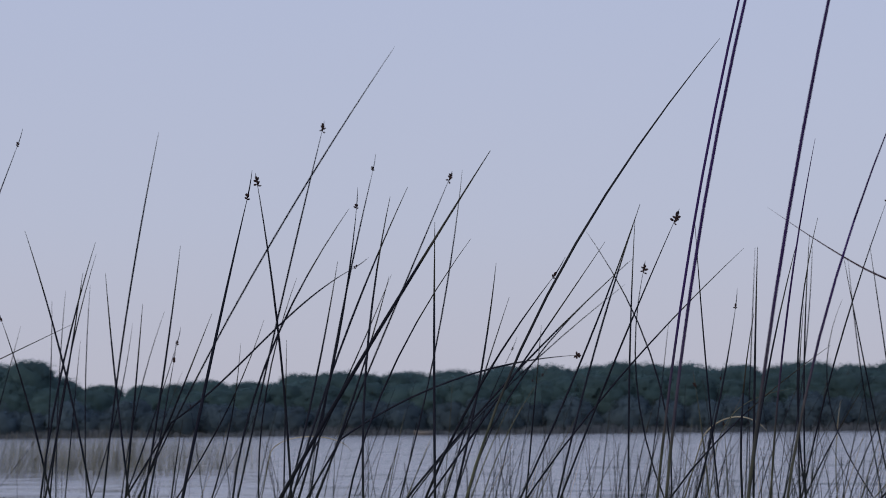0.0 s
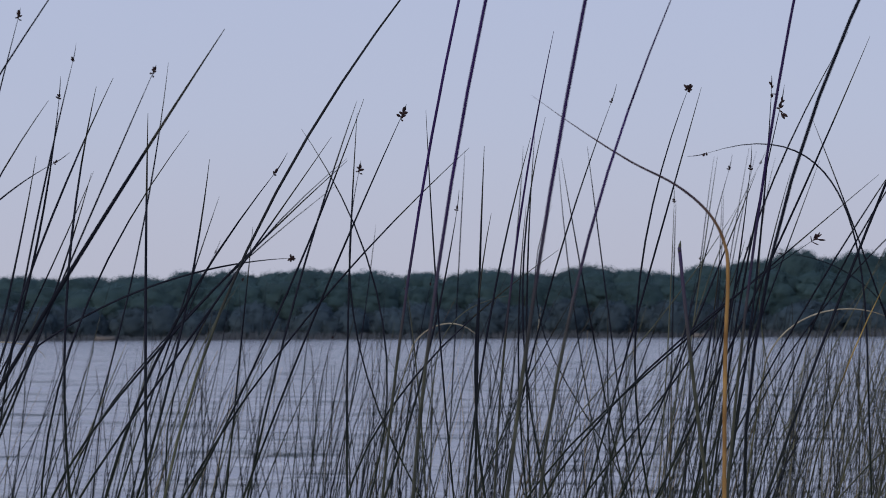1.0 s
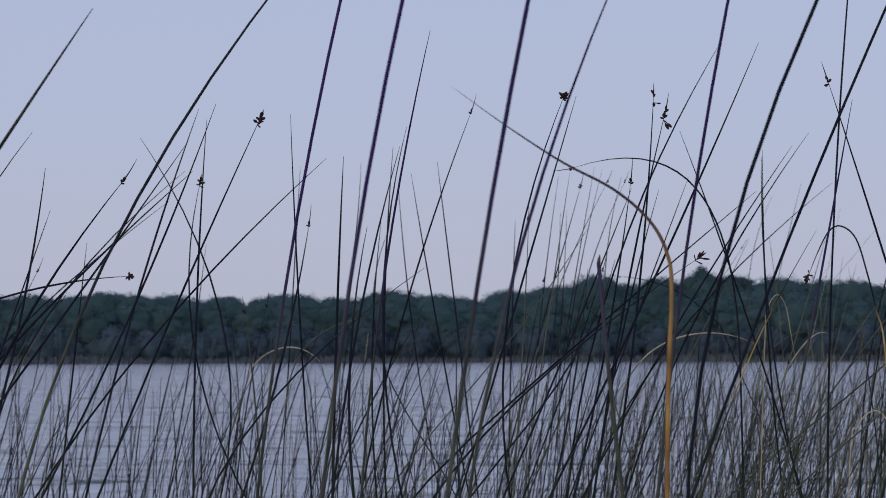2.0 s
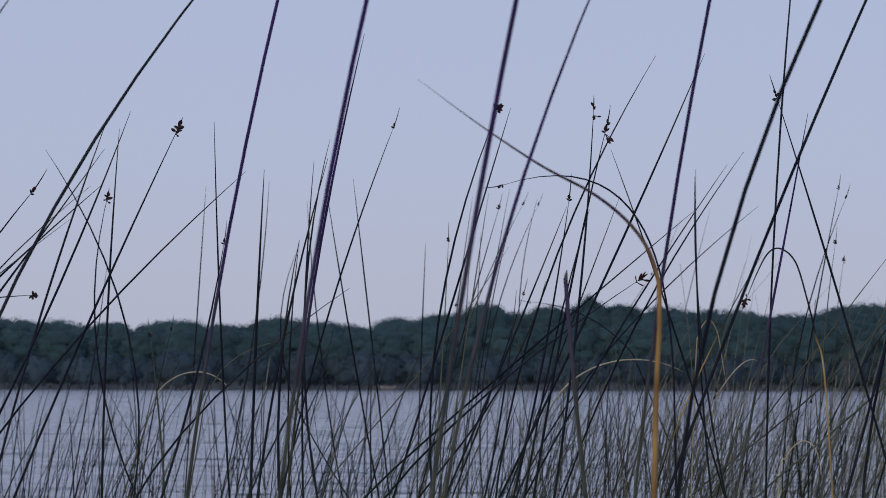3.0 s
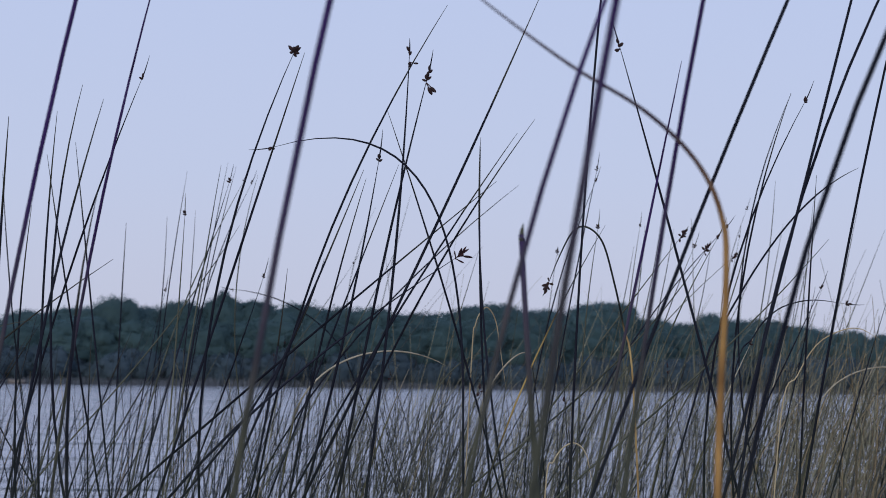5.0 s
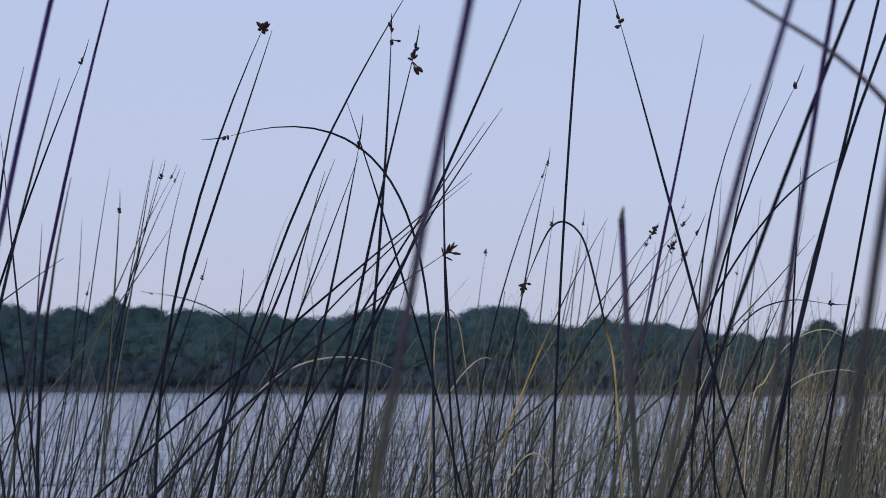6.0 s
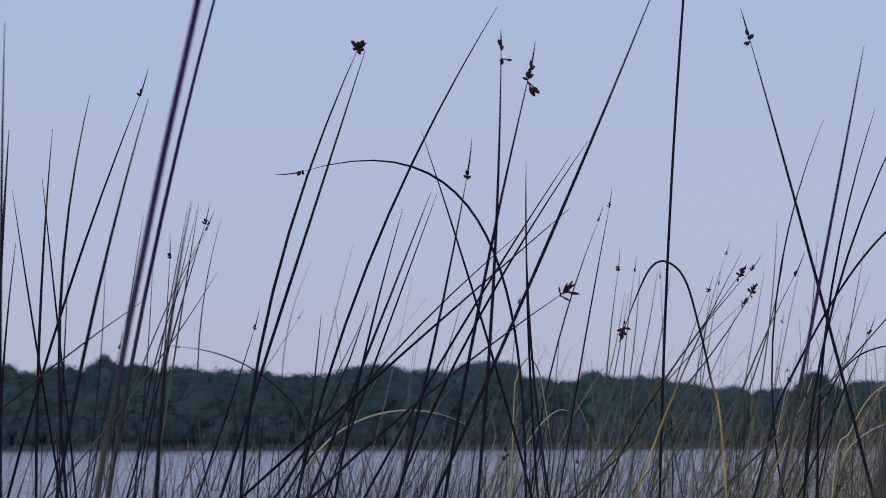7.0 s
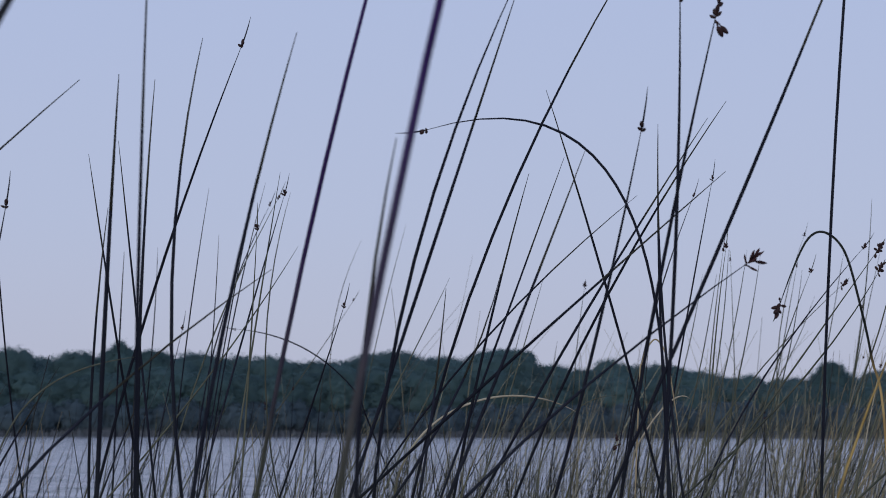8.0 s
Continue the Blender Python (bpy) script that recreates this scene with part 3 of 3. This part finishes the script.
reed(0.490, 2.59, -0.005, 0.237, 1.729, away=0.00, thick=0.00186)
reed(0.643, 2.59, -0.118, 0.368, 1.712, away=0.00, thick=0.00186)
reed(0.726, 3.58, 0.155, 0.067, 1.894, away=-0.00)
reed(0.320, 3.26, 0.175, -0.012, 1.569, away=-0.12, mat=FRINGED_LIT_FOOT)
reed(1.096, 4.01, -0.133, 0.552, 1.644, away=-0.00, tip="small")
reed(1.892, 5.09, -0.347, 0.507, 1.804, away=0.00)
reed(1.001, 5.28, 0.147, 0.039, 1.660, away=-0.04, tip="small")
reed(1.202, 5.57, 0.020, 0.313, 1.666, away=-0.00, tip="small")
reed(0.877, 5.20, 0.279, 0.659, 1.549, away=0.00, tip="small")
reed(0.109, 5.30, 0.263, 0.024, 1.612, away=0.00, tip="small")
reed(-0.011, 4.96, 0.399, -0.101, 1.420, away=-0.00, tip="small")
reed(0.494, 6.00, 0.080, 0.129, 1.706, thick=0.00150)
reed(0.454, 6.00, 0.058, 0.072, 1.692, thick=0.00150)
reed(-1.399, 4.19, 0.192, -0.059, 1.599, away=0.00, thick=0.00235)
reed(-1.132, 4.19, -0.136, -0.163, 1.634, away=0.00, thick=0.00235)
reed(-1.465, 4.19, 0.067, 0.209, 1.610, away=-0.00, thick=0.00235)
reed(-1.037, 4.19, -0.157, 0.067, 1.550, away=-0.00, thick=0.00235)
reed(-1.200, 4.19, -0.145, -0.248, 1.465, away=0.00, thick=0.00235, tip="small")
reed(-2.029, 4.19, 0.311, 0.054, 1.801, away=0.00, thick=0.00235, tip="small")
reed(0.418, 6.00, 0.137, -0.087, 1.606, thick=0.00150)
reed(0.406, 6.00, 0.149, 0.029, 1.713, thick=0.00150)
reed(0.506, 7.22, 0.180, -0.123, 1.676)
reed(0.016, 3.32, -0.090, 0.046, 1.547, away=-0.33, thick=0.00147)
reed(-0.130, 4.23, 0.514, 0.160, 1.604, away=-0.00)
reed(-1.081, 3.92, 1.116, 0.096, 1.504, away=-0.00)
reed(1.016, 4.27, -0.243, 0.227, 1.588, away=-0.00)
reed(0.171, 2.99, -0.199, 0.511, 1.397, away=0.00)
reed(0.063, 4.07, 0.250, -0.208, 1.390, away=-0.00)
reed(-0.990, 4.00, 1.125, -1.082, 1.401, away=-0.00)
reed(0.501, 6.58, 0.023, 0.015, 1.614, thick=0.00235)
reed(-0.570, 3.68, -0.093, 0.249, 1.631, away=0.00, thick=0.00235)
reed(-1.351, 4.19, 0.447, -0.164, 1.533, away=0.00, thick=0.00235)
reed(-1.239, 4.19, 0.298, -0.116, 1.564, away=0.00, thick=0.00235)
reed(-1.657, 4.19, 0.412, -0.002, 1.470, away=0.00, thick=0.00235)
reed(-1.331, 4.19, 0.099, -0.014, 1.490, away=0.00, thick=0.00235)
reed(-1.616, 4.19, 0.213, -0.062, 1.551, away=0.00, thick=0.00235)
reed(-1.410, 4.19, 0.210, -0.042, 1.382, away=0.00, thick=0.00235, tip="small")
reed(-4.303, 4.19, 2.014, 0.245, 1.454, away=0.00, thick=0.00235)
reed(-0.150, 6.00, 0.059, 0.000, 1.710, thick=0.00190)
reed(-0.239, 6.00, 0.236, -0.130, 1.722, thick=0.00190)
reed(0.453, 6.00, -0.180, 0.084, 1.677, thick=0.00190)
reed(-0.528, 4.07, 0.344, -0.204, 1.460, away=-0.00, thick=0.00235, tip="small")
reed(0.091, 3.99, -0.042, 0.112, 1.580, away=0.07)
reed(0.764, 6.46, -0.088, 0.420, 1.711, tip="small")
reed(0.266, 4.19, 0.136, 0.156, 1.526, away=0.00)
reed(1.232, 4.19, -0.144, 0.387, 1.678, away=0.00)
reed(1.151, 4.19, 0.031, 0.037, 1.557, away=-0.00)
reed(0.354, 4.44, -0.524, 0.681, 1.560, away=-0.01, tip="tuft")
reed(-1.403, 4.23, 0.016, 0.250, 1.589, thick=0.00179)
reed(-1.758, 5.48, -0.016, 0.091, 1.599, thick=0.00179)
reed(-1.915, 5.48, 0.101, -0.092, 1.574, thick=0.00179)
reed(-2.284, 5.48, 0.276, 0.000, 1.512, thick=0.00179)
reed(-1.628, 5.48, -0.063, 0.112, 1.615, thick=0.00179)
reed(-1.671, 5.48, 0.058, 0.287, 1.542, thick=0.00179)
reed(-2.125, 5.48, 0.409, -0.276, 1.515, thick=0.00179)
reed(-1.710, 4.23, 0.427, -0.145, 1.416, thick=0.00179, tip="small")
reed(-1.857, 5.48, 0.098, 0.000, 1.475, thick=0.00179)
reed(-2.028, 4.23, 0.806, -0.514, 1.457, thick=0.00179)
reed(-1.524, 4.23, 0.417, -0.419, 1.414, thick=0.00179)
reed(-1.524, 4.23, 0.548, -0.117, 1.539, thick=0.00179)
reed(-0.826, 4.23, -0.137, 0.485, 1.536, thick=0.00179)
reed(-0.951, 4.23, 0.024, -0.000, 1.419, thick=0.00179)
reed(-1.006, 3.59, 0.532, -0.146, 1.600, thick=0.00190)
reed(-0.232, 3.72, -0.009, 0.066, 1.591, thick=0.00190)
reed(-0.996, 4.23, 0.337, 0.006, 1.493, thick=0.00190)
reed(-0.529, 6.00, 0.175, -0.055, 1.521, thick=0.00190)
reed(-0.634, 4.64, -0.006, 1.032, 1.590, thick=0.00190)
reed(-1.527, 5.09, 0.642, 0.600, 1.565, thick=0.00190)
reed(-0.580, 4.23, 0.103, 0.000, 1.439, thick=0.00190)
reed(1.166, 6.00, -0.874, 1.165, 1.570, thick=0.00190)
reed(-0.018, 4.47, 0.755, 0.054, 1.486, thick=0.00167, tip="tuft", mat=OLIVE, colour="olive-brown")
reed(1.063, 5.68, 0.282, 0.899, 1.526, thick=0.00167, tip="tuft", mat=OLIVE, colour="olive-brown")
reed(1.263, 5.48, 0.138, 0.307, 1.529, thick=0.00167, tip="small", mat=OLIVE, colour="olive-brown")
reed(1.189, 5.09, -0.025, 0.175, 1.534, thick=0.00167, tip="small", mat=OLIVE, colour="olive-brown")
reed(2.431, 7.49, -0.013, -0.018, 1.710, thick=0.00167, tip="small", mat=OLIVE, colour="olive-brown")
reed(1.972, 7.49, -0.043, 0.167, 1.636, thick=0.00167, tip="tuft", mat=OLIVE, colour="olive-brown")
reed(2.718, 6.96, -0.389, 0.555, 1.735, thick=0.00167, tip="small", mat=OLIVE, colour="olive-brown")
reed(0.417, 5.09, 0.816, -0.568, 1.574, thick=0.00167, mat=OLIVE, colour="olive-brown")
reed(1.273, 6.70, 0.467, -0.242, 1.608, thick=0.00167, mat=OLIVE, colour="olive-brown")
reed(0.878, 6.96, 1.072, -0.603, 1.582, thick=0.00167, mat=OLIVE, colour="olive-brown")
reed(2.061, 6.96, 0.240, -0.030, 1.698, thick=0.00167, mat=OLIVE, colour="olive-brown")
reed(1.984, 6.96, 0.203, 0.000, 1.656, thick=0.00167, tip="small", mat=OLIVE, colour="olive-brown")
reed(1.843, 6.96, 0.500, -0.101, 1.528, thick=0.00167, mat=OLIVE, colour="olive-brown")
reed(2.173, 6.96, 0.227, -0.069, 1.557, thick=0.00167, tip="small", mat=OLIVE, colour="olive-brown")
reed(2.197, 6.96, 0.309, -0.000, 1.567, thick=0.00167, mat=OLIVE, colour="olive-brown")
reed(2.056, 6.96, 0.423, 0.000, 1.689, thick=0.00167, mat=OLIVE, colour="olive-brown")
reed(2.223, 6.96, 0.180, 0.059, 1.701, thick=0.00167, mat=OLIVE, colour="olive-brown")
reed(1.180, 6.96, 0.269, 0.000, 1.512, thick=0.00167, mat=OLIVE, colour="olive-brown")
reed(1.449, 6.96, 0.154, -0.000, 1.459, thick=0.00167, mat=OLIVE, colour="olive-brown")
reed(0.191, 3.46, 0.231, 0.500, 1.419, away=0.10, thick=0.00123, mat=DYING_LOW, colour="golden-footed")
reed(0.312, 5.89, 0.148, 0.297, 1.667, thick=0.00167, tip="small", mat=OLIVE, colour="olive-brown")
reed(0.263, 5.18, 0.144, 0.010, 1.631, thick=0.00167, mat=OLIVE, colour="olive-brown")
reed(0.261, 4.81, 0.079, -0.036, 1.513, thick=0.00167, tip="small", mat=OLIVE, colour="olive-brown")
reed(-0.879, 5.28, 1.010, -0.379, 1.528, thick=0.00167, mat=OLIVE, colour="olive-brown")
reed(1.093, 6.00, -0.334, 0.452, 1.689, thick=0.00167, mat=OLIVE, colour="olive-brown")
reed(0.195, 7.91, 0.812, -0.119, 1.601, thick=0.00167, tip="small", mat=OLIVE, colour="olive-brown")
reed(2.330, 9.00, -0.513, 0.584, 1.861, thick=0.00167, mat=OLIVE, colour="olive-brown")
reed(1.440, 8.52, 0.168, 0.065, 1.871, thick=0.00167, mat=OLIVE, colour="olive-brown")
reed(0.147, 6.00, 0.618, -0.121, 1.536, thick=0.00167, mat=OLIVE, colour="olive-brown")
reed(-0.016, 4.23, 0.380, 0.005, 1.551, thick=0.00158)
reed(0.747, 4.23, 0.149, 0.490, 1.463, thick=0.00167, tip="small", mat=OLIVE, colour="olive-brown")
reed(-0.757, 4.16, 1.434, -0.567, 1.460, thick=0.00167, mat=OLIVE, colour="olive-brown")
reed(1.126, 6.00, 0.400, -0.196, 1.608, thick=0.00167, mat=OLIVE, colour="olive-brown")
reed(1.115, 6.00, 0.365, -0.177, 1.558, thick=0.00167, mat=OLIVE, colour="olive-brown")
reed(1.622, 6.00, -0.023, 0.160, 1.607, thick=0.00167, tip="small", mat=OLIVE, colour="olive-brown")
reed(1.195, 6.00, 0.372, -0.176, 1.601, thick=0.00167, mat=OLIVE, colour="olive-brown")
reed(0.743, 6.00, 0.339, -0.034, 1.540, thick=0.00167, mat=OLIVE, colour="olive-brown")
reed(1.827, 6.00, 0.166, -0.052, 1.679, thick=0.00167, mat=OLIVE, colour="olive-brown")
reed(1.178, 6.00, 0.353, -0.244, 1.607, thick=0.00167, mat=OLIVE, colour="olive-brown")
reed(1.054, 6.00, 0.570, -0.395, 1.571, thick=0.00167, mat=OLIVE, colour="olive-brown")
reed(1.833, 6.00, 0.219, -0.000, 1.667, thick=0.00167, mat=OLIVE, colour="olive-brown")
reed(1.510, 6.00, 0.333, -0.192, 1.723, thick=0.00167, mat=OLIVE, colour="olive-brown")
reed(-0.913, 4.73, 1.640, -1.069, 1.481, tip="tuft", mat=OLIVE, colour="olive-brown")

bent_reed(4.07, (0.626, 1.236), (0.621, 1.399), (0.596, 1.633), (0.354, 1.551), 0.0017, tip="small")
swept_reed(4.00, [(0.867, 0.0), (0.865, 0.8), (0.847, 1.230), (0.831, 1.322), (0.817, 1.381), (0.800, 1.434), (0.777, 1.454), (0.757, 1.447), (0.738, 1.413), (0.719, 1.367)], 0.0015, "tuft", HOOKED, "dark straw-footed", "hooked")
swept_reed(2.13, [(0.145, 0.000), (0.153, 0.700), (0.158, 1.177), (0.162, 1.294), (0.159, 1.328), (0.145, 1.354), (0.118, 1.377), (0.080, 1.397), (0.038, 1.424), (-0.004, 1.454)], 0.0023, "", DYING, "orange-brown", "sharply bent", 0.72)
bent_reed(4.09, (-0.787, 1.231), (-0.660, 1.320), (-0.507, 1.372), (-0.352, 1.378), 0.0020, tip="star")
bent_reed(4.20, (-1.134, 1.265), (-1.005, 1.347), (-0.914, 1.484), (-0.777, 1.553), 0.0020, tip="small")
bent_reed(5.09, (-0.166, 1.221), (-0.139, 1.266), (-0.069, 1.290), (-0.024, 1.236), 0.0016, mat=STRAW_TIP, colour="dead straw-tipped")
bent_reed(4.72, (0.540, 1.182), (0.573, 1.286), (0.707, 1.317), (0.796, 1.268), 0.0017, mat=STRAW_TIP, colour="dead straw-tipped")
bent_reed(4.38, (1.122, 1.300), (1.192, 1.420), (1.262, 1.540), (1.377, 1.591), 0.0018)
bent_reed(5.20, (-1.168, 1.194), (-1.149, 1.245), (-0.992, 1.244), (-0.975, 1.193), 0.0014, mat=STRAW_TIP, colour="dead straw-tipped")
bent_reed(5.60, (1.906, 1.204), (1.937, 1.273), (2.066, 1.309), (2.128, 1.268), 0.0018, mat=STRAW_TIP, colour="dead straw-tipped")
bent_reed(4.60, (0.824, 1.215), (0.828, 1.229), (0.878, 1.308), (0.904, 1.287), 0.0014, mat=STRAW_TIP, colour="dead straw-tipped")
bent_reed(5.00, (0.848, 1.158), (0.847, 1.227), (0.901, 1.295), (0.972, 1.297), 0.0012, mat=OLIVE, colour="olive-brown")
bent_reed(7.08, (1.208, 1.330), (1.138, 1.410), (1.048, 1.470), (0.906, 1.478), 0.0020, tip="small")
bent_reed(3.88, (-0.102, 1.215), (-0.085, 1.275), (-0.047, 1.300), (0.023, 1.310), 0.0009, mat=OLIVE, colour="olive-brown")
swept_reed(4.40, [(0.680, 0.0), (0.719, 0.757), (0.740, 1.262), (0.746, 1.328), (0.757, 1.351), (0.767, 1.354), (0.779, 1.333), (0.788, 1.282), (0.796, 1.232)], 0.0011, "", STRAW, "pale straw", "narrowly hooked")
swept_reed(4.75, [(0.933, 0.0), (0.965, 0.634), (0.983, 1.057), (0.997, 1.109), (1.016, 1.134), (1.037, 1.140), (1.056, 1.121), (1.067, 1.072)], 0.0013, "", STRAW, "pale straw", "hooked")
swept_reed(4.80, [(1.339, 0.0), (1.404, 0.710), (1.439, 1.183), (1.471, 1.260), (1.508, 1.315), (1.553, 1.341), (1.593, 1.346), (1.633, 1.327)], 0.0013, "", STRAW, "golden straw", "arching")
swept_reed(4.30, [(0.973, 0.0), (1.070, 0.737), (1.123, 1.228), (1.160, 1.317), (1.190, 1.352), (1.221, 1.368), (1.263, 1.375), (1.318, 1.370)], 0.0012, "small", SILHOUETTE_GREEN, "dark green", "arching")


# ---- thinner reeds standing among and behind these ----
def fill_reeds():
    rnd = random.Random(21)
    made = 0
    while made < 150:
        way = rnd.uniform(-17, 32)
        if rnd.random() > 0.35 + 0.65 * min(1, max(0, (way + 12) / 26)):
            continue
        far = rnd.uniform(4.2, 8.0)
        x, y = far * math.sin(radians(way)), far * math.cos(radians(way)) + 0.6
        top = min(1.44, rnd.gauss(1.27, 0.10) + (0.07 if way > 16 else 0))
        lean = rnd.gauss(0.20, 0.16)
        bow = rnd.gauss(0.15, 0.25)
        x -= lean * 1.15
        k = rnd.random()
        mat, colour = (SILHOUETTE_GREEN, "dark green") if k < 0.62 else (OLIVE, "olive") if k < 0.9 else (STRAW_TIP, "dead straw-tipped")
        head = rnd.random()
        tip = "" if head < 0.82 else "small" if head < 0.95 else "spaced"
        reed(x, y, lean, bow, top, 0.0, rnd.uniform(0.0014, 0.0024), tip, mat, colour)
        made += 1


fill_reeds()


def reed_bed(name, count, seed, mat, ways, fars, tops, label, girth=1.0, drooping=0.12, slim=1.0):
    """A stand of countless thin stems, each one a bent, tapered stalk; slim ones swell where the dry sheath opens."""
    rnd = random.Random(seed)
    verts, faces = [], []
    for i in range(count):
        way = radians(rnd.triangular(*ways))
        far = rnd.uniform(*fars)
        x, y = far * math.sin(way), far * math.cos(way) + 0.8
        top = rnd.gauss(*tops)
        lean, bow = rnd.gauss(0.11, 0.15), rnd.gauss(0.08, 0.25)
        droop = rnd.uniform(0.1, 0.35) if rnd.random() < drooping else 0
        thick = rnd.uniform(0.0011, 0.0023) * girth
        x -= lean * 1.1
        n = len(verts)
        for j in range(9):
            u = j / 8
            z = top * u - droop * max(0, u - 0.75) ** 2 * 6
            px = x + lean * z + bow * max(0, z - 0.7) ** 2 + droop * max(0, u - 0.6) * 1.2
            r = thick * (1 - 0.7 * u ** 3) * (slim + (1 - slim) * min(1, max(0, (z - 0.85) / 0.3)))
            for a in (0.3, 2.4, 4.5):
                verts.append((px + r * math.cos(a), y + r * math.sin(a), z))
        for j in range(8):
            for a in range(3):
                b = (a + 1) % 3
                faces.append((n + 3 * j + a, n + 3 * j + b, n + 3 * j + 3 + b, n + 3 * j + 3 + a))
    mesh = bpy.data.meshes.new(name)
    mesh.from_pydata(verts, [], faces)
    mesh.materials.append(mat)
    return tagged(new(name, mesh), label, "reed bed", kind="stuff")


reed_bed("reed_bed", 310, 3, BED_GREEN, (-26, 34, 6), (4.4, 8.5), (1.21, 0.09), "thin dark green reeds standing in shallow water", 1.25, 0.06)
reed_bed("far_reed_bed", 380, 5, BED_GREEN, (-12, 36, 20), (6.5, 12), (1.18, 0.09), "distant thin green reeds standing in open water", 1.3)
reed_bed("dry_reed_bed", 200, 4, BED_STRAW, (6, 30, 22), (5.5, 11), (1.23, 0.10), "dense dry brown reeds standing in shallow water", 1.5, 0.4, 0.5)
reed_bed("tall_dry_reed_bed", 360, 6, BED_STRAW, (17, 29, 25), (5.5, 11), (1.31, 0.13), "tall dry brown reeds with drooping tips", 1.5, 0.7, 0.5)
reed_bed("feathery_reed_bed", 340, 14, BED_STRAW, (10, 30, 23), (6.5, 11), (1.40, 0.13), "tall thin grey-brown reeds fading into the distance", 1.0, 0.3, 0.5)
reed_bed("brown_reed_bed", 120, 15, BED_STRAW, (20, 27, 24), (5.0, 8.0), (1.24, 0.10), "brown dead reeds with bent tips", 1.4, 0.6, 0.5)
reed_bed("golden_reed_bed", 210, 8, BED_GOLD, (19.0, 31, 26), (5.0, 6.6), (1.32, 0.08), "golden dead reeds with drooping tips", 1.2, 0.7, 0.6)
reed_bed("low_reed_bed", 2600, 7, BED_STRAW, (-23, -12.4, -17), (58, 74), (0.95, 0.16), "distant band of low brownish reeds in open water", 1.6)
reed_bed("thin_reed_bed", 160, 9, BED_GREEN, (-24, 12, -11), (3.6, 7.0), (1.10, 0.09), "short dark green reeds standing in shallow water", 1.0, 0.05)
reed_bed("grey_reed_bed", 140, 11, BED_STRAW, (3, 21, 12), (4.8, 9.5), (1.20, 0.06), "short grey-brown reeds standing in shallow water", 1.3, 0.2, 0.6)
reed_bed("pale_reed_bed", 90, 10, BED_GOLD, (-20, 18, 2), (3.8, 7.0), (1.10, 0.10), "scattered pale dead reeds standing in shallow water", 0.9, 0.3)

reed_bed("olive_reed_bed", 110, 16, BED_OLIVE, (8.6, 17, 10.8), (4.2, 6.5), (1.20, 0.05), "dense clump of olive-brown reeds in shallow water", 1.3, 0.3, 0.6)
reed_bed("marsh_reed_bed", 430, 17, BED_OLIVE, (20.5, 34, 26), (5.0, 9.0), (1.36, 0.11), "dull brown reeds standing close together", 1.4, 0.6, 0.5)
reed_bed("outer_reed_bed", 420, 19, BED_OLIVE, (12, 35, 26), (10, 20), (1.17, 0.06), "far-off olive-brown reeds fading into open water", 1.7, 0.4, 0.6)
reed_bed("dull_reed_bed", 90, 20, BED_OLIVE, (7, 17, 12), (4.2, 7.0), (1.19, 0.03), "short olive reeds with dry sheaths", 1.3, 0.2, 0.4)
reed_bed("short_reed_bed", 40, 18, BED_GREEN, (-3, 8, 3), (1.9, 2.8), (1.18, 0.05), "short dark green reeds in open shallow water", 0.7, 0.05)


def shore_fringe():
    """Sedge and dry reeds along the foot of the far woods."""
    rnd = random.Random(12)
    verts, faces = [], []
    for i in range(14000):
        x = rnd.uniform(-155, 215)
        y = 297.0 + rnd.uniform(-0.8, 1.4) + 3 * noise.noise((x * 0.02, 0, 5))
        h = rnd.uniform(0.35, 1.0) * (1.2 + 0.8 * noise.noise((x * 0.06, 3, 0)))
        w, d = rnd.uniform(0.03, 0.07), rnd.uniform(-0.25, 0.3)
        n = len(verts)
        verts += [(x - w, y, -0.05), (x + w, y, -0.05), (x + w * 0.7 + d * 0.4, y + 0.05, h * 0.6), (x - w * 0.7 + d * 0.4, y + 0.05, h * 0.6), (x + d, y + 0.02, h)]
        faces += [(n, n + 1, n + 2, n + 3), (n + 3, n + 2, n + 4)]
    mesh = bpy.data.meshes.new("shore_sedge")
    mesh.from_pydata(verts, [], faces)
    mesh.materials.append(HAZY_SEDGE)
    return tagged(new("shore_sedge", mesh), "hazy blue-grey sedge along the far waterline", "sedge", kind="stuff")


shore_fringe()


# ---- small things on the far shore ----
def rowing_boat(x, y, turn, length):
    base = new("rowing_boat")
    base.matrix_world = pose(x, y, 0.0, 0, 0, turn)
    bm = bmesh.new()
    rows = []
    for i in range(9):
        u = i / 8 * 2 - 1
        w = 0.62 * (1 - abs(u) ** 2.6) + 0.03
        rows.append([bm.verts.new((u * length / 2, s * w * k, z + 0.12 * u * u)) for s, k, z in ((-1, 1, 0.5), (-1, 0.8, 0.05), (0, 0, -0.12), (1, 0.8, 0.05), (1, 1, 0.5))])
    for a, b in zip(rows, rows[1:]):
        for j in range(4):
            bm.faces.new((a[j], b[j], b[j + 1], a[j + 1]))
    hull = part("hull", bm, GREY_WOOD, base)
    mod = hull.modifiers.new("thickness", "SOLIDIFY")
    mod.thickness = 0.04
    for u in (-0.25, 0.2):
        bm = bmesh.new()
        bmesh.ops.create_cube(bm, size=1)
        bmesh.ops.transform(bm, matrix=Matrix.Translation((u * length, 0, 0.36)) @ Matrix.Diagonal((0.25, 1.1, 0.04, 1)), verts=bm.verts)
        part("thwart", bm, GREY_WOOD, base, smooth=False)
    return tagged(base, "small weathered grey rowing boat moored at the far bank", "boat")


rowing_boat(-46.0, 296.0, 8, 2.6)
rowing_boat(31.0, 296.0, -12, 2.2)
